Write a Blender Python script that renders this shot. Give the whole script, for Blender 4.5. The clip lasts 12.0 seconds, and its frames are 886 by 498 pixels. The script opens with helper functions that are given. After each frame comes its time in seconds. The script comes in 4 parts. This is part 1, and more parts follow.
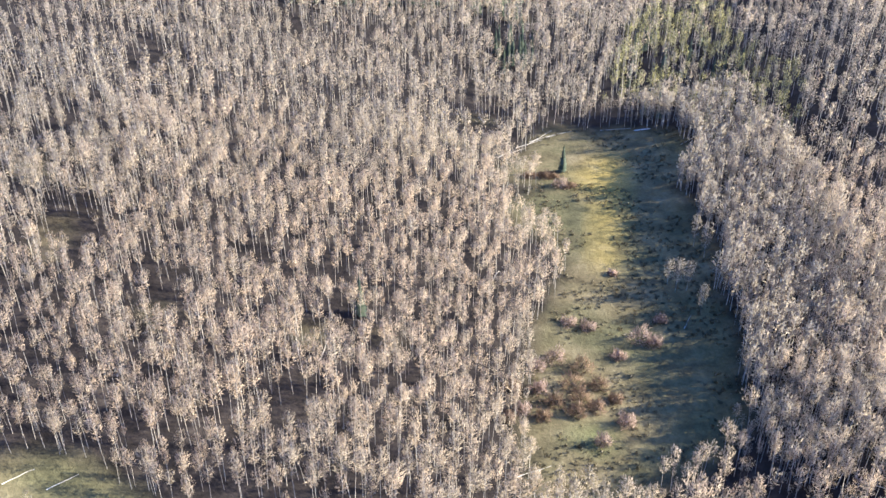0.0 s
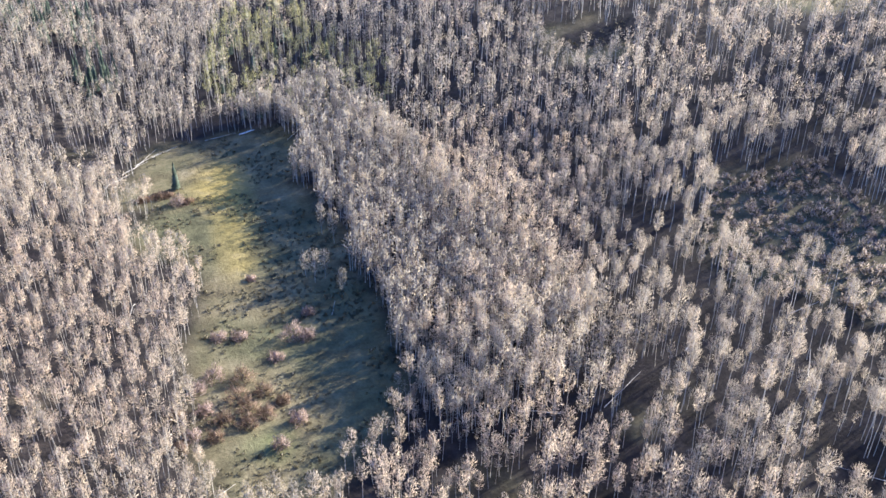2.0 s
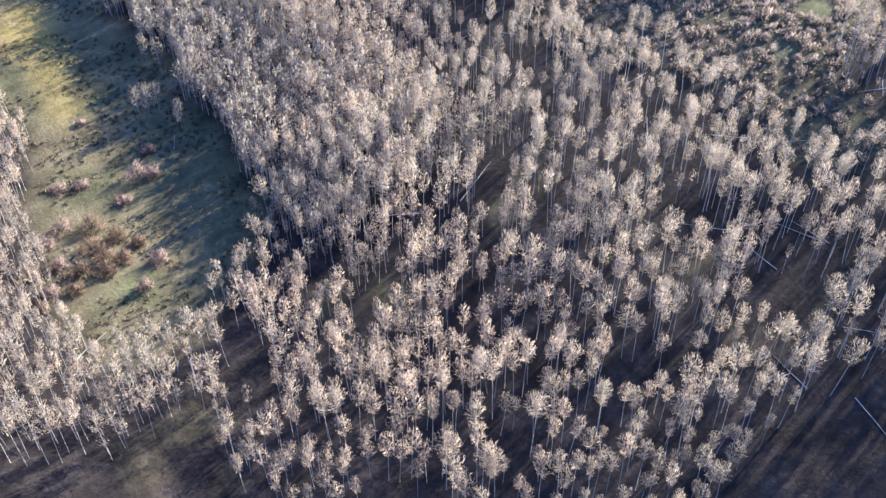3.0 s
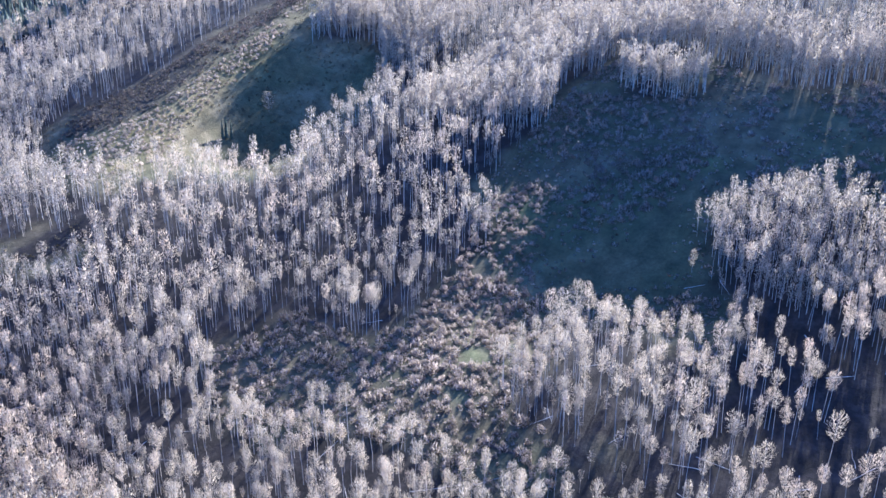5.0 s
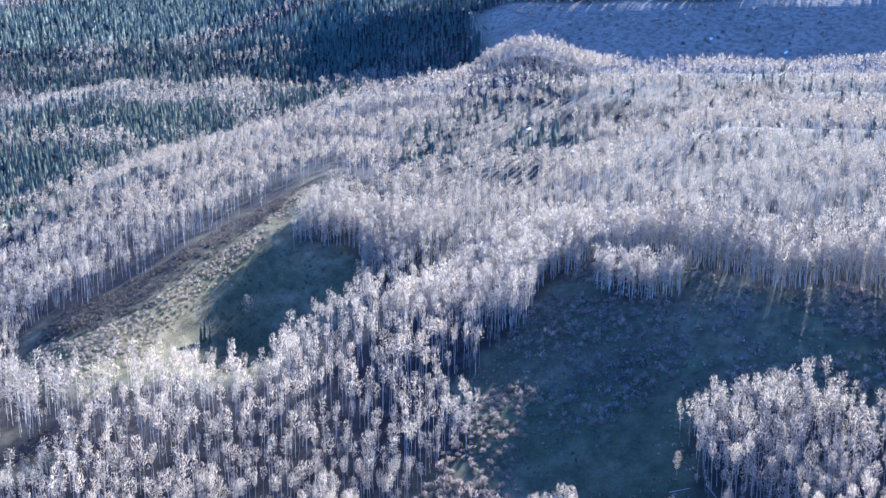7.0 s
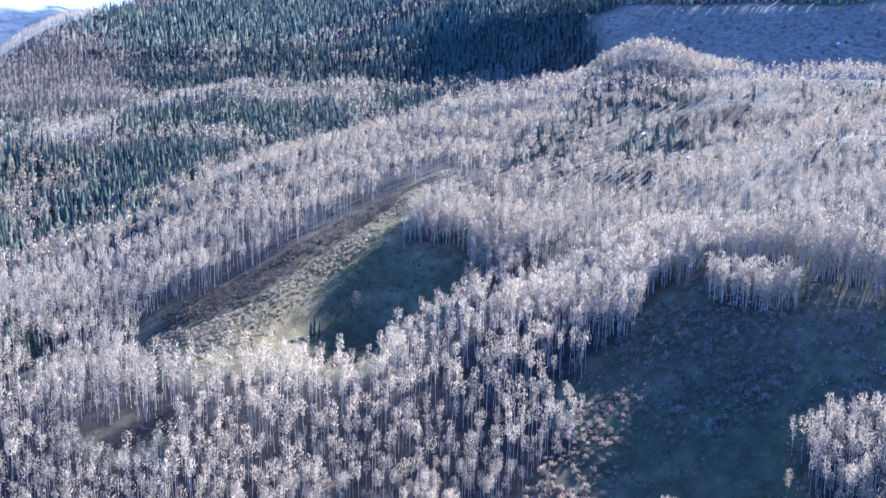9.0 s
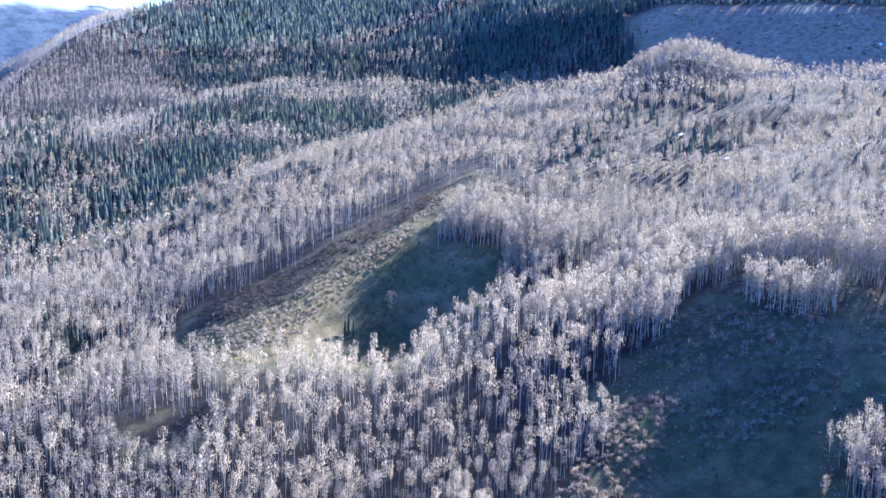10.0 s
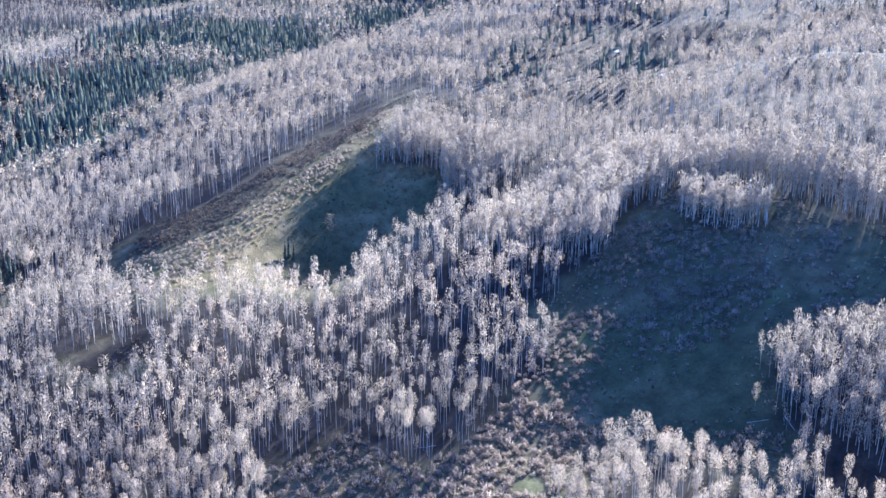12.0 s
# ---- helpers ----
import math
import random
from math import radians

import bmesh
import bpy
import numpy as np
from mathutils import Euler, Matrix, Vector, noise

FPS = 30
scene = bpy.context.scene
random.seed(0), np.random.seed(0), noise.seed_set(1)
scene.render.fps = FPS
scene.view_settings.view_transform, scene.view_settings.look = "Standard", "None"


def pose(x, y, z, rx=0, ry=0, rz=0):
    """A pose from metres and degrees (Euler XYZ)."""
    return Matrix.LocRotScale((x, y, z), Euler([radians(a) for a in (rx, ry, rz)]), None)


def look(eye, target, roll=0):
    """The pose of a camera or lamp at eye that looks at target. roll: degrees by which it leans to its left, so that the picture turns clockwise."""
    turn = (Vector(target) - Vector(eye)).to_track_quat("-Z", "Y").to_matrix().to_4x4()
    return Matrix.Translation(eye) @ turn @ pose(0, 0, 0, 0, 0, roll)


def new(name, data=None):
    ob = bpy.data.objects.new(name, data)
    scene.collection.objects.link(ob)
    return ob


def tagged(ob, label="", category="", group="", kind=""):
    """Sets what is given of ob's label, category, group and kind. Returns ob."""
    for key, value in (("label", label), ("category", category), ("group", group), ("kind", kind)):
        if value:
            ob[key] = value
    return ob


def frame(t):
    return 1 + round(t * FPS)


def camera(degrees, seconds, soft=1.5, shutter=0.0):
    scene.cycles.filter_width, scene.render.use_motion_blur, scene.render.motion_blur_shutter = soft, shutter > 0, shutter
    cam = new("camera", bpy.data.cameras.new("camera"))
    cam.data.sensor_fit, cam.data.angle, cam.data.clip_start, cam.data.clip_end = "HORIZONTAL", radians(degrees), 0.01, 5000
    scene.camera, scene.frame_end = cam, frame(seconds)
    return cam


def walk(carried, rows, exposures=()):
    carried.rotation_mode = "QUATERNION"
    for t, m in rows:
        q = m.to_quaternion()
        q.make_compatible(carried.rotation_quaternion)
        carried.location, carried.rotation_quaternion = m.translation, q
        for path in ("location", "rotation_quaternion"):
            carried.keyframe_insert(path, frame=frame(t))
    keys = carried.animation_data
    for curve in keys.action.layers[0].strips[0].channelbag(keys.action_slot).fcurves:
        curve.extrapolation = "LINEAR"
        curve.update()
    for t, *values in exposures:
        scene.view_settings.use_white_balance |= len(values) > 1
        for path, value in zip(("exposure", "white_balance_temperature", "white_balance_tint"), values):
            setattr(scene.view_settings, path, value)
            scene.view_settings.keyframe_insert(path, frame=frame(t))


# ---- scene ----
# The camera hovers at one spot, about 100 m above a mountain meadow, and turns.
cam = camera(48.04, 12.0, soft=1.5)
EYE = 100.0
# seconds, heading (left positive), pitch, lean
ROWS = [
    (0.0, 0.13, -33.78, -0.03),
    (0.5, -1.80, -33.87, -0.13),
    (1.0, -9.57, -33.96, -0.30),
    (1.5, -17.00, -33.80, -0.74),
    (2.0, -24.93, -33.48, -0.75),
    (2.5, -30.64, -38.77, -0.04),
    (2.7, -32.87, -42.54, 0.15),
    (3.1, -37.10, -44.40, 0.30),
    (3.5, -41.30, -38.40, 0.00),
    (3.9, -45.50, -30.40, -0.30),
    (4.3, -49.69, -25.49, -0.78),
    (4.5, -51.60, -25.16, -0.67),
    (5.0, -57.03, -22.81, -0.46),
    (5.5, -58.12, -22.68, -0.31),
    (6.0, -58.16, -22.58, -0.36),
    (6.5, -58.21, -17.29, -0.46),
    (7.0, -58.18, -11.20, -0.43),
    (7.2, -58.18, -11.19, -0.52),
    (8.8, -53.16, -11.14, -1.04),
    (9.0, -51.80, -11.18, -1.01),
    (9.5, -49.83, -11.22, -1.13),
    (10.0, -49.78, -11.22, -1.12),
    (10.5, -51.41, -11.18, -1.09),
    (11.0, -53.28, -12.51, -0.97),
    (11.5, -53.48, -18.97, -0.94),
    (12.0, -53.43, -15.70, -0.76),
]
SHOT = [
    (0.0, 2.18, 4390, 15), (2.0, 2.16, 4230, 17), (2.5, 2.18, 4250, 18), (4.5, 2.24, 3960, 22), (5.5, 2.38, 3840, 21), (7.0, 2.46, 3800, 20), (9.0, 2.38, 3870, 21), (12.0, 2.36, 3890, 21),
]
walk(cam, [(t, pose(0, 0, EYE, 90 + p, 0, y) @ pose(0, 0, 0, 0, 0, -r)) for t, y, p, r in ROWS], SHOT)

# ---- light: a low morning sun to the right of the first view, clear sky ----
SUN_BEARING, SUN_HEIGHT = 81.0, 21.5
world = bpy.data.worlds.new("sky")
scene.world = world
world.use_nodes = True
wn = world.node_tree.nodes
sky = wn.new("ShaderNodeTexSky")
sky.sky_type, sky.sun_disc = "NISHITA", False
sky.sun_elevation, sky.sun_rotation = radians(SUN_HEIGHT), radians(SUN_BEARING)
sky.altitude = 2800
wn["Background"].inputs["Strength"].default_value = 0.066
world.node_tree.links.new(sky.outputs[0], wn["Background"].inputs["Color"])
sun = new("sun", bpy.data.lights.new("sun", "SUN"))
sun.data.energy, sun.data.angle, sun.data.color = 5.0, radians(0.53), (1.0, 0.715, 0.335)
sb, sh = radians(SUN_BEARING), radians(SUN_HEIGHT)
sun.matrix_world = look((0, 0, 300), (-300 * math.sin(sb) * math.cos(sh), -300 * math.cos(sb) * math.cos(sh), 300 - 300 * math.sin(sh)))

# ---- materials ----


def material(name, rough=0.85):
    m = bpy.data.materials.new(name)
    m.use_nodes = True
    b = m.node_tree.nodes["Principled BSDF"]
    b.inputs["Roughness"].default_value = rough
    b.inputs["Specular IOR Level"].default_value = 0.15
    return m, m.node_tree.nodes, m.node_tree.links, b


def ramp(nodes, links, source, *stops):
    r = nodes.new("ShaderNodeValToRGB")
    e = r.color_ramp.elements
    while len(e) < len(stops):
        e.new(0.5)
    for k, (at, c) in zip(e, stops):
        k.position, k.color = at, (*c, 1)
    links.new(source, r.inputs[0])
    return r.outputs[0]


def blend(nodes, links, fac, a, b, mode="MIX"):
    m = nodes.new("ShaderNodeMix")
    m.data_type, m.blend_type = "RGBA", mode
    for value, socket in ((fac, m.inputs[0]), (a, m.inputs[6]), (b, m.inputs[7])):
        if isinstance(value, (int, float)):
            socket.default_value = value
        elif isinstance(value, tuple):
            socket.default_value = (*value, 1)
        else:
            links.new(value, socket)
    return m.outputs[2]


def grain(nodes, links, scale, detail=4.0, rough=0.6):
    g = nodes.new("ShaderNodeTexCoord")
    n = nodes.new("ShaderNodeTexNoise")
    n.inputs["Scale"].default_value, n.inputs["Detail"].default_value, n.inputs["Roughness"].default_value = scale, detail, rough
    links.new(g.outputs["Object"], n.inputs["Vector"])
    return n.outputs["Fac"]


def attribute(nodes, name):
    a = nodes.new("ShaderNodeAttribute")
    a.attribute_name = name
    return a.outputs["Fac"]


def twig_material(name, dark, mid, light, glow=0.35):
    """Fine twigs with buds: matt, a part of the light passes through."""
    m, n, l, b = material(name)
    geo = n.new("ShaderNodeNewGeometry")
    c = ramp(n, l, geo.outputs["Random Per Island"], (0.0, dark), (0.5, mid), (1.0, light))
    t = ramp(n, l, attribute(n, "tone"), (0.0, (0.62, 0.60, 0.59)), (0.5, (1.0, 0.98, 0.95)), (1.0, (1.22, 1.12, 1.06)))
    c = blend(n, l, 1.0, c, t, "MULTIPLY")
    l.new(c, b.inputs["Base Color"])
    tr = n.new("ShaderNodeBsdfTranslucent")
    l.new(c, tr.inputs["Color"])
    mix = n.new("ShaderNodeMixShader")
    mix.inputs[0].default_value = glow
    l.new(b.outputs[0], mix.inputs[1])
    l.new(tr.outputs[0], mix.inputs[2])
    l.new(mix.outputs[0], n["Material Output"].inputs["Surface"])
    return m


BARK, _n, _l, _b = material("aspen_bark", 0.7)
_c = ramp(_n, _l, grain(_n, _l, 2.2, 5), (0.28, (0.14, 0.12, 0.10)), (0.40, (0.52, 0.48, 0.42)), (0.7, (0.68, 0.63, 0.56)))
_l.new(_c, _b.inputs["Base Color"])
TWIG = twig_material("aspen_twigs", (0.66, 0.58, 0.465), (0.70, 0.62, 0.50), (0.74, 0.66, 0.535), 0.5)
LEAFY = twig_material("aspen_young_leaves", (0.40, 0.40, 0.16), (0.55, 0.53, 0.24), (0.66, 0.63, 0.34), 0.45)
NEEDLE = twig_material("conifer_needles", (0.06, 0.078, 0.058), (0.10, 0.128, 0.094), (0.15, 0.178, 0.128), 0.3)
# far spruces: the haze of distance is put into paler, bluer needles
HAZED_NEEDLE = twig_material("hazed_spruce_needles", (0.20, 0.25, 0.22), (0.29, 0.345, 0.30), (0.38, 0.43, 0.35), 0.6)
WILLOW = twig_material("willow_twigs", (0.18, 0.125, 0.095), (0.28, 0.205, 0.155), (0.38, 0.295, 0.225))
# purple-brown twigs, darkened for the shaded band below the wood
SHADED_TWIG = twig_material("shade_darkened_twigs", (0.10, 0.088, 0.09), (0.16, 0.142, 0.142), (0.23, 0.205, 0.20), 0.25)
PINK = twig_material("pale_twigs", (0.34, 0.26, 0.24), (0.48, 0.38, 0.35), (0.60, 0.50, 0.46))
SHRUB = twig_material("shrub_twigs", (0.36, 0.31, 0.27), (0.52, 0.45, 0.40), (0.66, 0.58, 0.52), 0.45)
SAGE = twig_material("sage_tufts", (0.10, 0.10, 0.07), (0.19, 0.175, 0.12), (0.30, 0.27, 0.20), 0.25)
LOG, _n, _l, _b = material("weathered_log", 0.8)
_c = ramp(_n, _l, grain(_n, _l, 1.4, 5), (0.3, (0.35, 0.32, 0.28)), (0.6, (0.70, 0.66, 0.60)))
_l.new(_c, _b.inputs["Base Color"])
CONIFER_BARK, _n, _l, _b = material("conifer_bark", 0.9)
_c = ramp(_n, _l, grain(_n, _l, 3.0), (0.3, (0.05, 0.035, 0.025)), (0.7, (0.14, 0.10, 0.075)))
_l.new(_c, _b.inputs["Base Color"])
SNOW, _n, _l, _b = material("old_snow", 0.6)
_c = ramp(_n, _l, grain(_n, _l, 0.8), (0.3, (0.68, 0.68, 0.70)), (0.7, (0.86, 0.87, 0.90)))
_l.new(_c, _b.inputs["Base Color"])
# dirt of the trail, its colour darkened for the shadow of the shrubs
TRAIL, _n, _l, _b = material("shaded_trail_soil", 0.95)
_c = ramp(_n, _l, grain(_n, _l, 0.7), (0.3, (0.05, 0.042, 0.038)), (0.7, (0.11, 0.09, 0.075)))
_l.new(_c, _b.inputs["Base Color"])

GROUND, _n, _l, _b = material("mountain_ground", 0.95)
_fine, _mid, _big = grain(_n, _l, 1.6, 6, 0.7), grain(_n, _l, 0.22, 5, 0.65), grain(_n, _l, 0.035, 3)
# brown leaf litter, with the shade under the trees darkened into its colour
_shaded_litter = ramp(_n, _l, _mid, (0.30, (0.012, 0.010, 0.010)), (0.52, (0.030, 0.025, 0.024)), (0.72, (0.065, 0.054, 0.048)))
_meadow = ramp(_n, _l, _mid, (0.28, (0.085, 0.07, 0.04)), (0.5, (0.185, 0.155, 0.082)), (0.72, (0.28, 0.235, 0.14)))
_green = ramp(_n, _l, _mid, (0.3, (0.07, 0.068, 0.036)), (0.7, (0.155, 0.145, 0.072)))
_meadow = blend(_n, _l, ramp(_n, _l, _big, (0.42, (0, 0, 0)), (0.58, (1, 1, 1))), _meadow, _green)
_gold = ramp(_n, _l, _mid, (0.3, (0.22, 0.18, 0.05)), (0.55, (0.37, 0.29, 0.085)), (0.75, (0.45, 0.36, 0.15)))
_bare = blend(_n, _l, ramp(_n, _l, _mid, (0.45, (0, 0, 0)), (0.6, (1, 1, 1))), ramp(_n, _l, _big, (0.3, (0.26, 0.20, 0.15)), (0.7, (0.36, 0.285, 0.22))), (0.18, 0.145, 0.11))
_c = blend(_n, _l, attribute(_n, "meadow"), _shaded_litter, _meadow)
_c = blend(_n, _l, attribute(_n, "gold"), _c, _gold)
_c = blend(_n, _l, attribute(_n, "fresh"), _c, ramp(_n, _l, _mid, (0.3, (0.085, 0.105, 0.042)), (0.7, (0.19, 0.205, 0.075))))
_c = blend(_n, _l, attribute(_n, "bare"), _c, _bare)
_c = blend(_n, _l, 0.55, _c, ramp(_n, _l, _fine, (0.3, (0.45, 0.44, 0.42)), (0.7, (1.35, 1.35, 1.35))), "MULTIPLY")
_l.new(_c, _b.inputs["Base Color"])
_bump = _n.new("ShaderNodeBump")
_bump.inputs["Strength"].default_value, _bump.inputs["Distance"].default_value = 0.8, 0.25
_l.new(_fine, _bump.inputs["Height"])
_l.new(_bump.outputs[0], _b.inputs["Normal"])

# ---- the land ----
# the rising country to the east, by bearing: how far off and how high its main lines run
FOOT = ((18, 34, 37, 40, 43, 46.4, 49.7, 52, 56, 62.6, 71.6, 95), (310, 290, 305, 318, 335, 360, 400, 430, 455, 480, 500, 500), (10, 18.5, 25, 29.5, 36, 40, 47, 50, 52, 55, 61, 68))
CREST = ((18, 28, 31.6, 35.3, 40, 43.2, 49.6, 53, 59, 62.4, 68.4, 95), (360, 350, 360, 388, 450, 500, 570, 620, 670, 690, 700, 700), (14, 20, 23.5, 30, 39, 44, 54, 66, 75, 81, 86, 91))
BASE = ((18, 46, 52, 57, 62, 95), (900, 900, 880, 840, 800, 790), (66, 69, 70, 73, 78, 82))
BROW = ((18, 46, 52, 57, 62, 95), (1090, 1090, 1050, 970, 915, 905), (111, 116, 124, 133, 140, 143))
UPPER = ((18, 46, 57, 62, 95), (1250, 1250, 1150, 1100, 1100), (150, 160, 176, 187, 190))
TOP = ((18, 46, 95), (1500, 1500, 1500), (200, 215, 262))
TERRACE, BENCH = (140, 80), (171, 97)
SWELL = (200, 217, 0.995, 0.1)  # a point on it and its way


def smooth(v, a, b):
    k = np.clip((v - a) / (b - a), 0, 1)
    return k * k * (3 - 2 * k)


def field(x, y, size, seed):
    """Smooth noise from 0 to 1 over the plan, with lumps of that size in metres."""
    u, v = np.asarray(x, float) / size + 1000.37 + seed * 7.13, np.asarray(y, float) / size + 1000.71 + seed * 3.31
    i, j = np.floor(u).astype(np.int64), np.floor(v).astype(np.int64)
    fu, fv = u - i, v - j
    fu, fv = fu * fu * (3 - 2 * fu), fv * fv * (3 - 2 * fv)

    def lattice(a, b):
        n = (a * 374761393 + b * 668265263 + seed * 1442695041) & 0x7FFFFFFF
        n = ((n ^ (n >> 13)) * 1274126177) & 0x7FFFFFFF
        return ((n ^ (n >> 16)) & 0xFFFF) / 65535.0

    return (lattice(i, j) * (1 - fu) + lattice(i + 1, j) * fu) * (1 - fv) + (lattice(i, j + 1) * (1 - fu) + lattice(i + 1, j + 1) * fu) * fv


def bearing(x, y):
    return np.degrees(np.arctan2(x, y))


def land(x, y):
    """The height of the ground."""
    x, y = np.asarray(x, float), np.asarray(y, float)
    r, a = np.hypot(x, y), bearing(x, y)
    # near country: a shallow valley, its western side turned to the sun, its eastern side away from it
    side = np.interp(x, (-400, -150, -60, 12, 42, 60, 118, 165, 222, 270, 420, 5000), (40, 30, 15, 0.6, 0, 2.4, 10, 17, 37.5, 49, 71, 90))
    mild = np.interp(x, (-400, -150, -60, 12, 42, 60, 225, 270, 420, 5000), (40, 30, 15, 0.6, 0, 2, 31, 39, 54, 72))
    side = side + (mild - side) * smooth(y - 0.12 * x, 64, 130)
    # terraces that catch the light: the shrub field, the bench above it and the swell along the long meadow
    u = x - TERRACE[0]
    side = side - 0.12 * u * np.exp(-(u / 32) ** 2 - ((y - TERRACE[1]) / 26) ** 2)
    u = x - BENCH[0]
    side = side + (3.2 - 0.1 * u) * np.exp(-(u / 20) ** 2 - ((y - BENCH[1]) / 14) ** 2)
    w = (x - SWELL[0]) * SWELL[2] + (y - SWELL[1]) * SWELL[3]
    v = (y - SWELL[1]) * SWELL[2] - (x - SWELL[0]) * SWELL[3]
    side = side + 2.5 * np.exp(-(v / 9) ** 2) * (1 - smooth(np.abs(w), 70, 130))
    side = side + np.interp(w, (-90, -50, 45, 75, 140), (0, -5, 10, 10, 0)) * smooth(v, 5, 15) * (1 - smooth(v, 45, 80))
    # far country: the foot of the spur, its crest, the dip behind it, and the hill
    foot = np.interp(a, *FOOT[:2])
    crest, high = np.interp(a, *CREST[:2]), np.interp(a, CREST[0], CREST[2])
    lines = [(foot, np.interp(a, FOOT[0], FOOT[2])), (crest, high), (crest + 75, high - 9)]
    lines += [(np.interp(a, *q[:2]), np.interp(a, q[0], q[2])) for q in (BASE, BROW, UPPER, TOP)]
    far = lines[0][1]
    for (r0, z0), (r1, z1) in zip(lines, lines[1:]):
        far = np.where(r > r0, z0 + (z1 - z0) * np.clip((r - r0) / (r1 - r0), 0, 1), far)
    # a second, lower spur on the left behind the first
    far = far + 9 * np.exp(-((r - np.interp(a, (18, 28, 33, 39, 45), (520, 580, 650, 790, 900))) / 38) ** 2) * (1 - smooth(a, 40, 45))
    k = smooth(r, foot - np.interp(a, (36, 44), (150, 80)), foot - 6) * smooth(a, 14, 25)
    z = side * (1 - k) + far * k
    # the hollow of the bay beside the long meadow
    z = z - 15.0 * np.exp(-((x - 213) / 39) ** 2 - ((y - 187) / 18) ** 2)
    # the hill ends towards the left in a long falling shoulder
    cap = np.interp(a, (0, 25.9, 27.6, 30.2, 31.7, 33.7, 36, 40, 60), (56, 58, 80, 115, 126, 141, 163, 300, 420))
    z = z - 0.95 * np.maximum(0, z - cap) - smooth(r, 1290, 1750) * 120 * smooth(-a, -52, -34)
    # the knoll
    z = z + 21 * np.exp(-(((x - 630) / 36) ** 2 + ((y - 327) / 40) ** 2))
    lumps = (field(x, y, 38, 1) - 0.5) * 1.6 + (field(x, y, 11, 2) - 0.5) * 0.5
    hills = (field(x, y, 150, 3) - 0.5) * 12 * smooth(r, 600, 800) * (1 - smooth(r, 850, 950))
    rolls = (field(x, y, 52, 4) - 0.5) * smooth(r, foot + 15, foot + 80) * (1 - smooth(r, 620, 700)) * (4 + 9 * smooth(a, 52, 58))
    return z + rolls + lumps * smooth(r, 20, 60) + hills


def inside(x, y, poly):
    x, y = np.asarray(x, float), np.asarray(y, float)
    hit = np.zeros(x.shape, bool)
    for (ax, ay), (bx, by) in zip(poly, poly[1:] + poly[:1]):
        if ay == by:
            continue
        hit ^= ((ay > y) != (by > y)) & (x < (bx - ax) * (y - ay) / (by - ay) + ax)
    return hit


def near(x, y, spots):
    """True within the radius of one of the spots (x, y, radius)."""
    hit = np.zeros(np.shape(x), bool)
    for cx, cy, rad in spots:
        hit |= np.hypot(x - cx, y - cy) < rad
    return hit


# outlines on the plan, in metres
CLEARING = [(11, 182), (18, 191), (22, 196), (37, 197), (50, 195), (50, 186), (48, 169), (49, 156), (48, 144), (48, 136), (48, 127), (46, 117), (41, 99), (34, 96), (28, 91), (22, 88), (15, 88), (10, 88), (8, 105), (13, 117), (14, 124), (18, 132), (20, 142), (18, 153), (15, 158), (16, 174)]
POND_EDGE = [(-55, 82), (-52, 83), (-46, 84), (-40, 84), (-37, 82), (-35, 76), (-54, 73)]
DARK_MEADOW = [(112, 125), (121, 121), (132, 119), (130, 109), (130, 102), (136, 98), (148, 97), (161, 99), (170, 99), (178, 105), (185, 113), (198, 111), (206, 110), (221, 111), (235, 112), (251, 106), (257, 86), (247, 65), (245, 54), (253, 43), (251, 29), (198, 21), (203, 35), (201, 48), (195, 55), (184, 58), (189, 60), (179, 53), (171, 46), (161, 42), (145, 40), (151, 47), (159, 59), (154, 68), (142, 68), (131, 68), (129, 71), (124, 66), (122, 60), (114, 50), (105, 61), (106, 67), (109, 77), (104, 88), (103, 95), (96, 96), (100, 106), (99, 111)]
GLADE = [(113, 194), (124, 194), (131, 183), (130, 174), (122, 169), (113, 175), (108, 182)]
SIDE_GLADE = [(126, 242), (135, 241), (146, 234), (145, 228), (135, 232), (124, 235)]
LONG_MEADOW = [(169, 246), (178, 242), (195, 238), (217, 237), (254, 248), (287, 250), (336, 265), (320, 247), (301, 236), (268, 221), (249, 215), (258, 211), (262, 198), (250, 184), (214, 167), (198, 166), (179, 157), (169, 160), (166, 169), (172, 190), (155, 185), (143, 186), (138, 198), (144, 215)]
BARE_SLOPE = [(690, 420), (800, 450), (850, 370), (890, 270), (920, 140), (800, 130), (760, 230), (740, 330)]
SHRUB_FIELD = [(121, 101), (133, 98), (145, 98), (158, 99), (169, 103), (179, 108), (189, 106), (186, 93), (176, 89), (162, 84), (149, 79), (136, 75), (127, 72), (121, 71), (120, 79), (122, 86)]
THIN_WOOD = [(160, 44), (169, 38), (157, 13), (138, -1), (121, 6), (102, 44), (116, 54), (131, 38)]
DARK_GAP = [(149, 22), (158, 13), (159, 2), (136, -1), (127, 17)]
LIGHT_WOOD = [(47, 93), (60, 91), (69, 82), (70, 70), (64, 60), (57, 52), (40, 63), (31, 72), (37, 87)]
OPEN_WOOD = [(96, 91), (107, 86), (108, 74), (117, 69), (100, 53), (95, 62), (90, 77)]
SPRUCE_MIX = [(363, 250), (450, 288), (504, 269), (478, 219), (415, 181), (377, 193), (362, 220)]
LEAFING = [(34, 203), (51, 252), (74, 254), (70, 226), (79, 204), (71, 180), (54, 182), (51, 199)]
SPRUCE_DIP = [(10, 243), (22, 246), (22, 226), (13, 219)]
SPRUCE_FAR = [(-42, 244), (4, 264), (21, 256), (24, 281), (-9, 290), (-45, 276)]
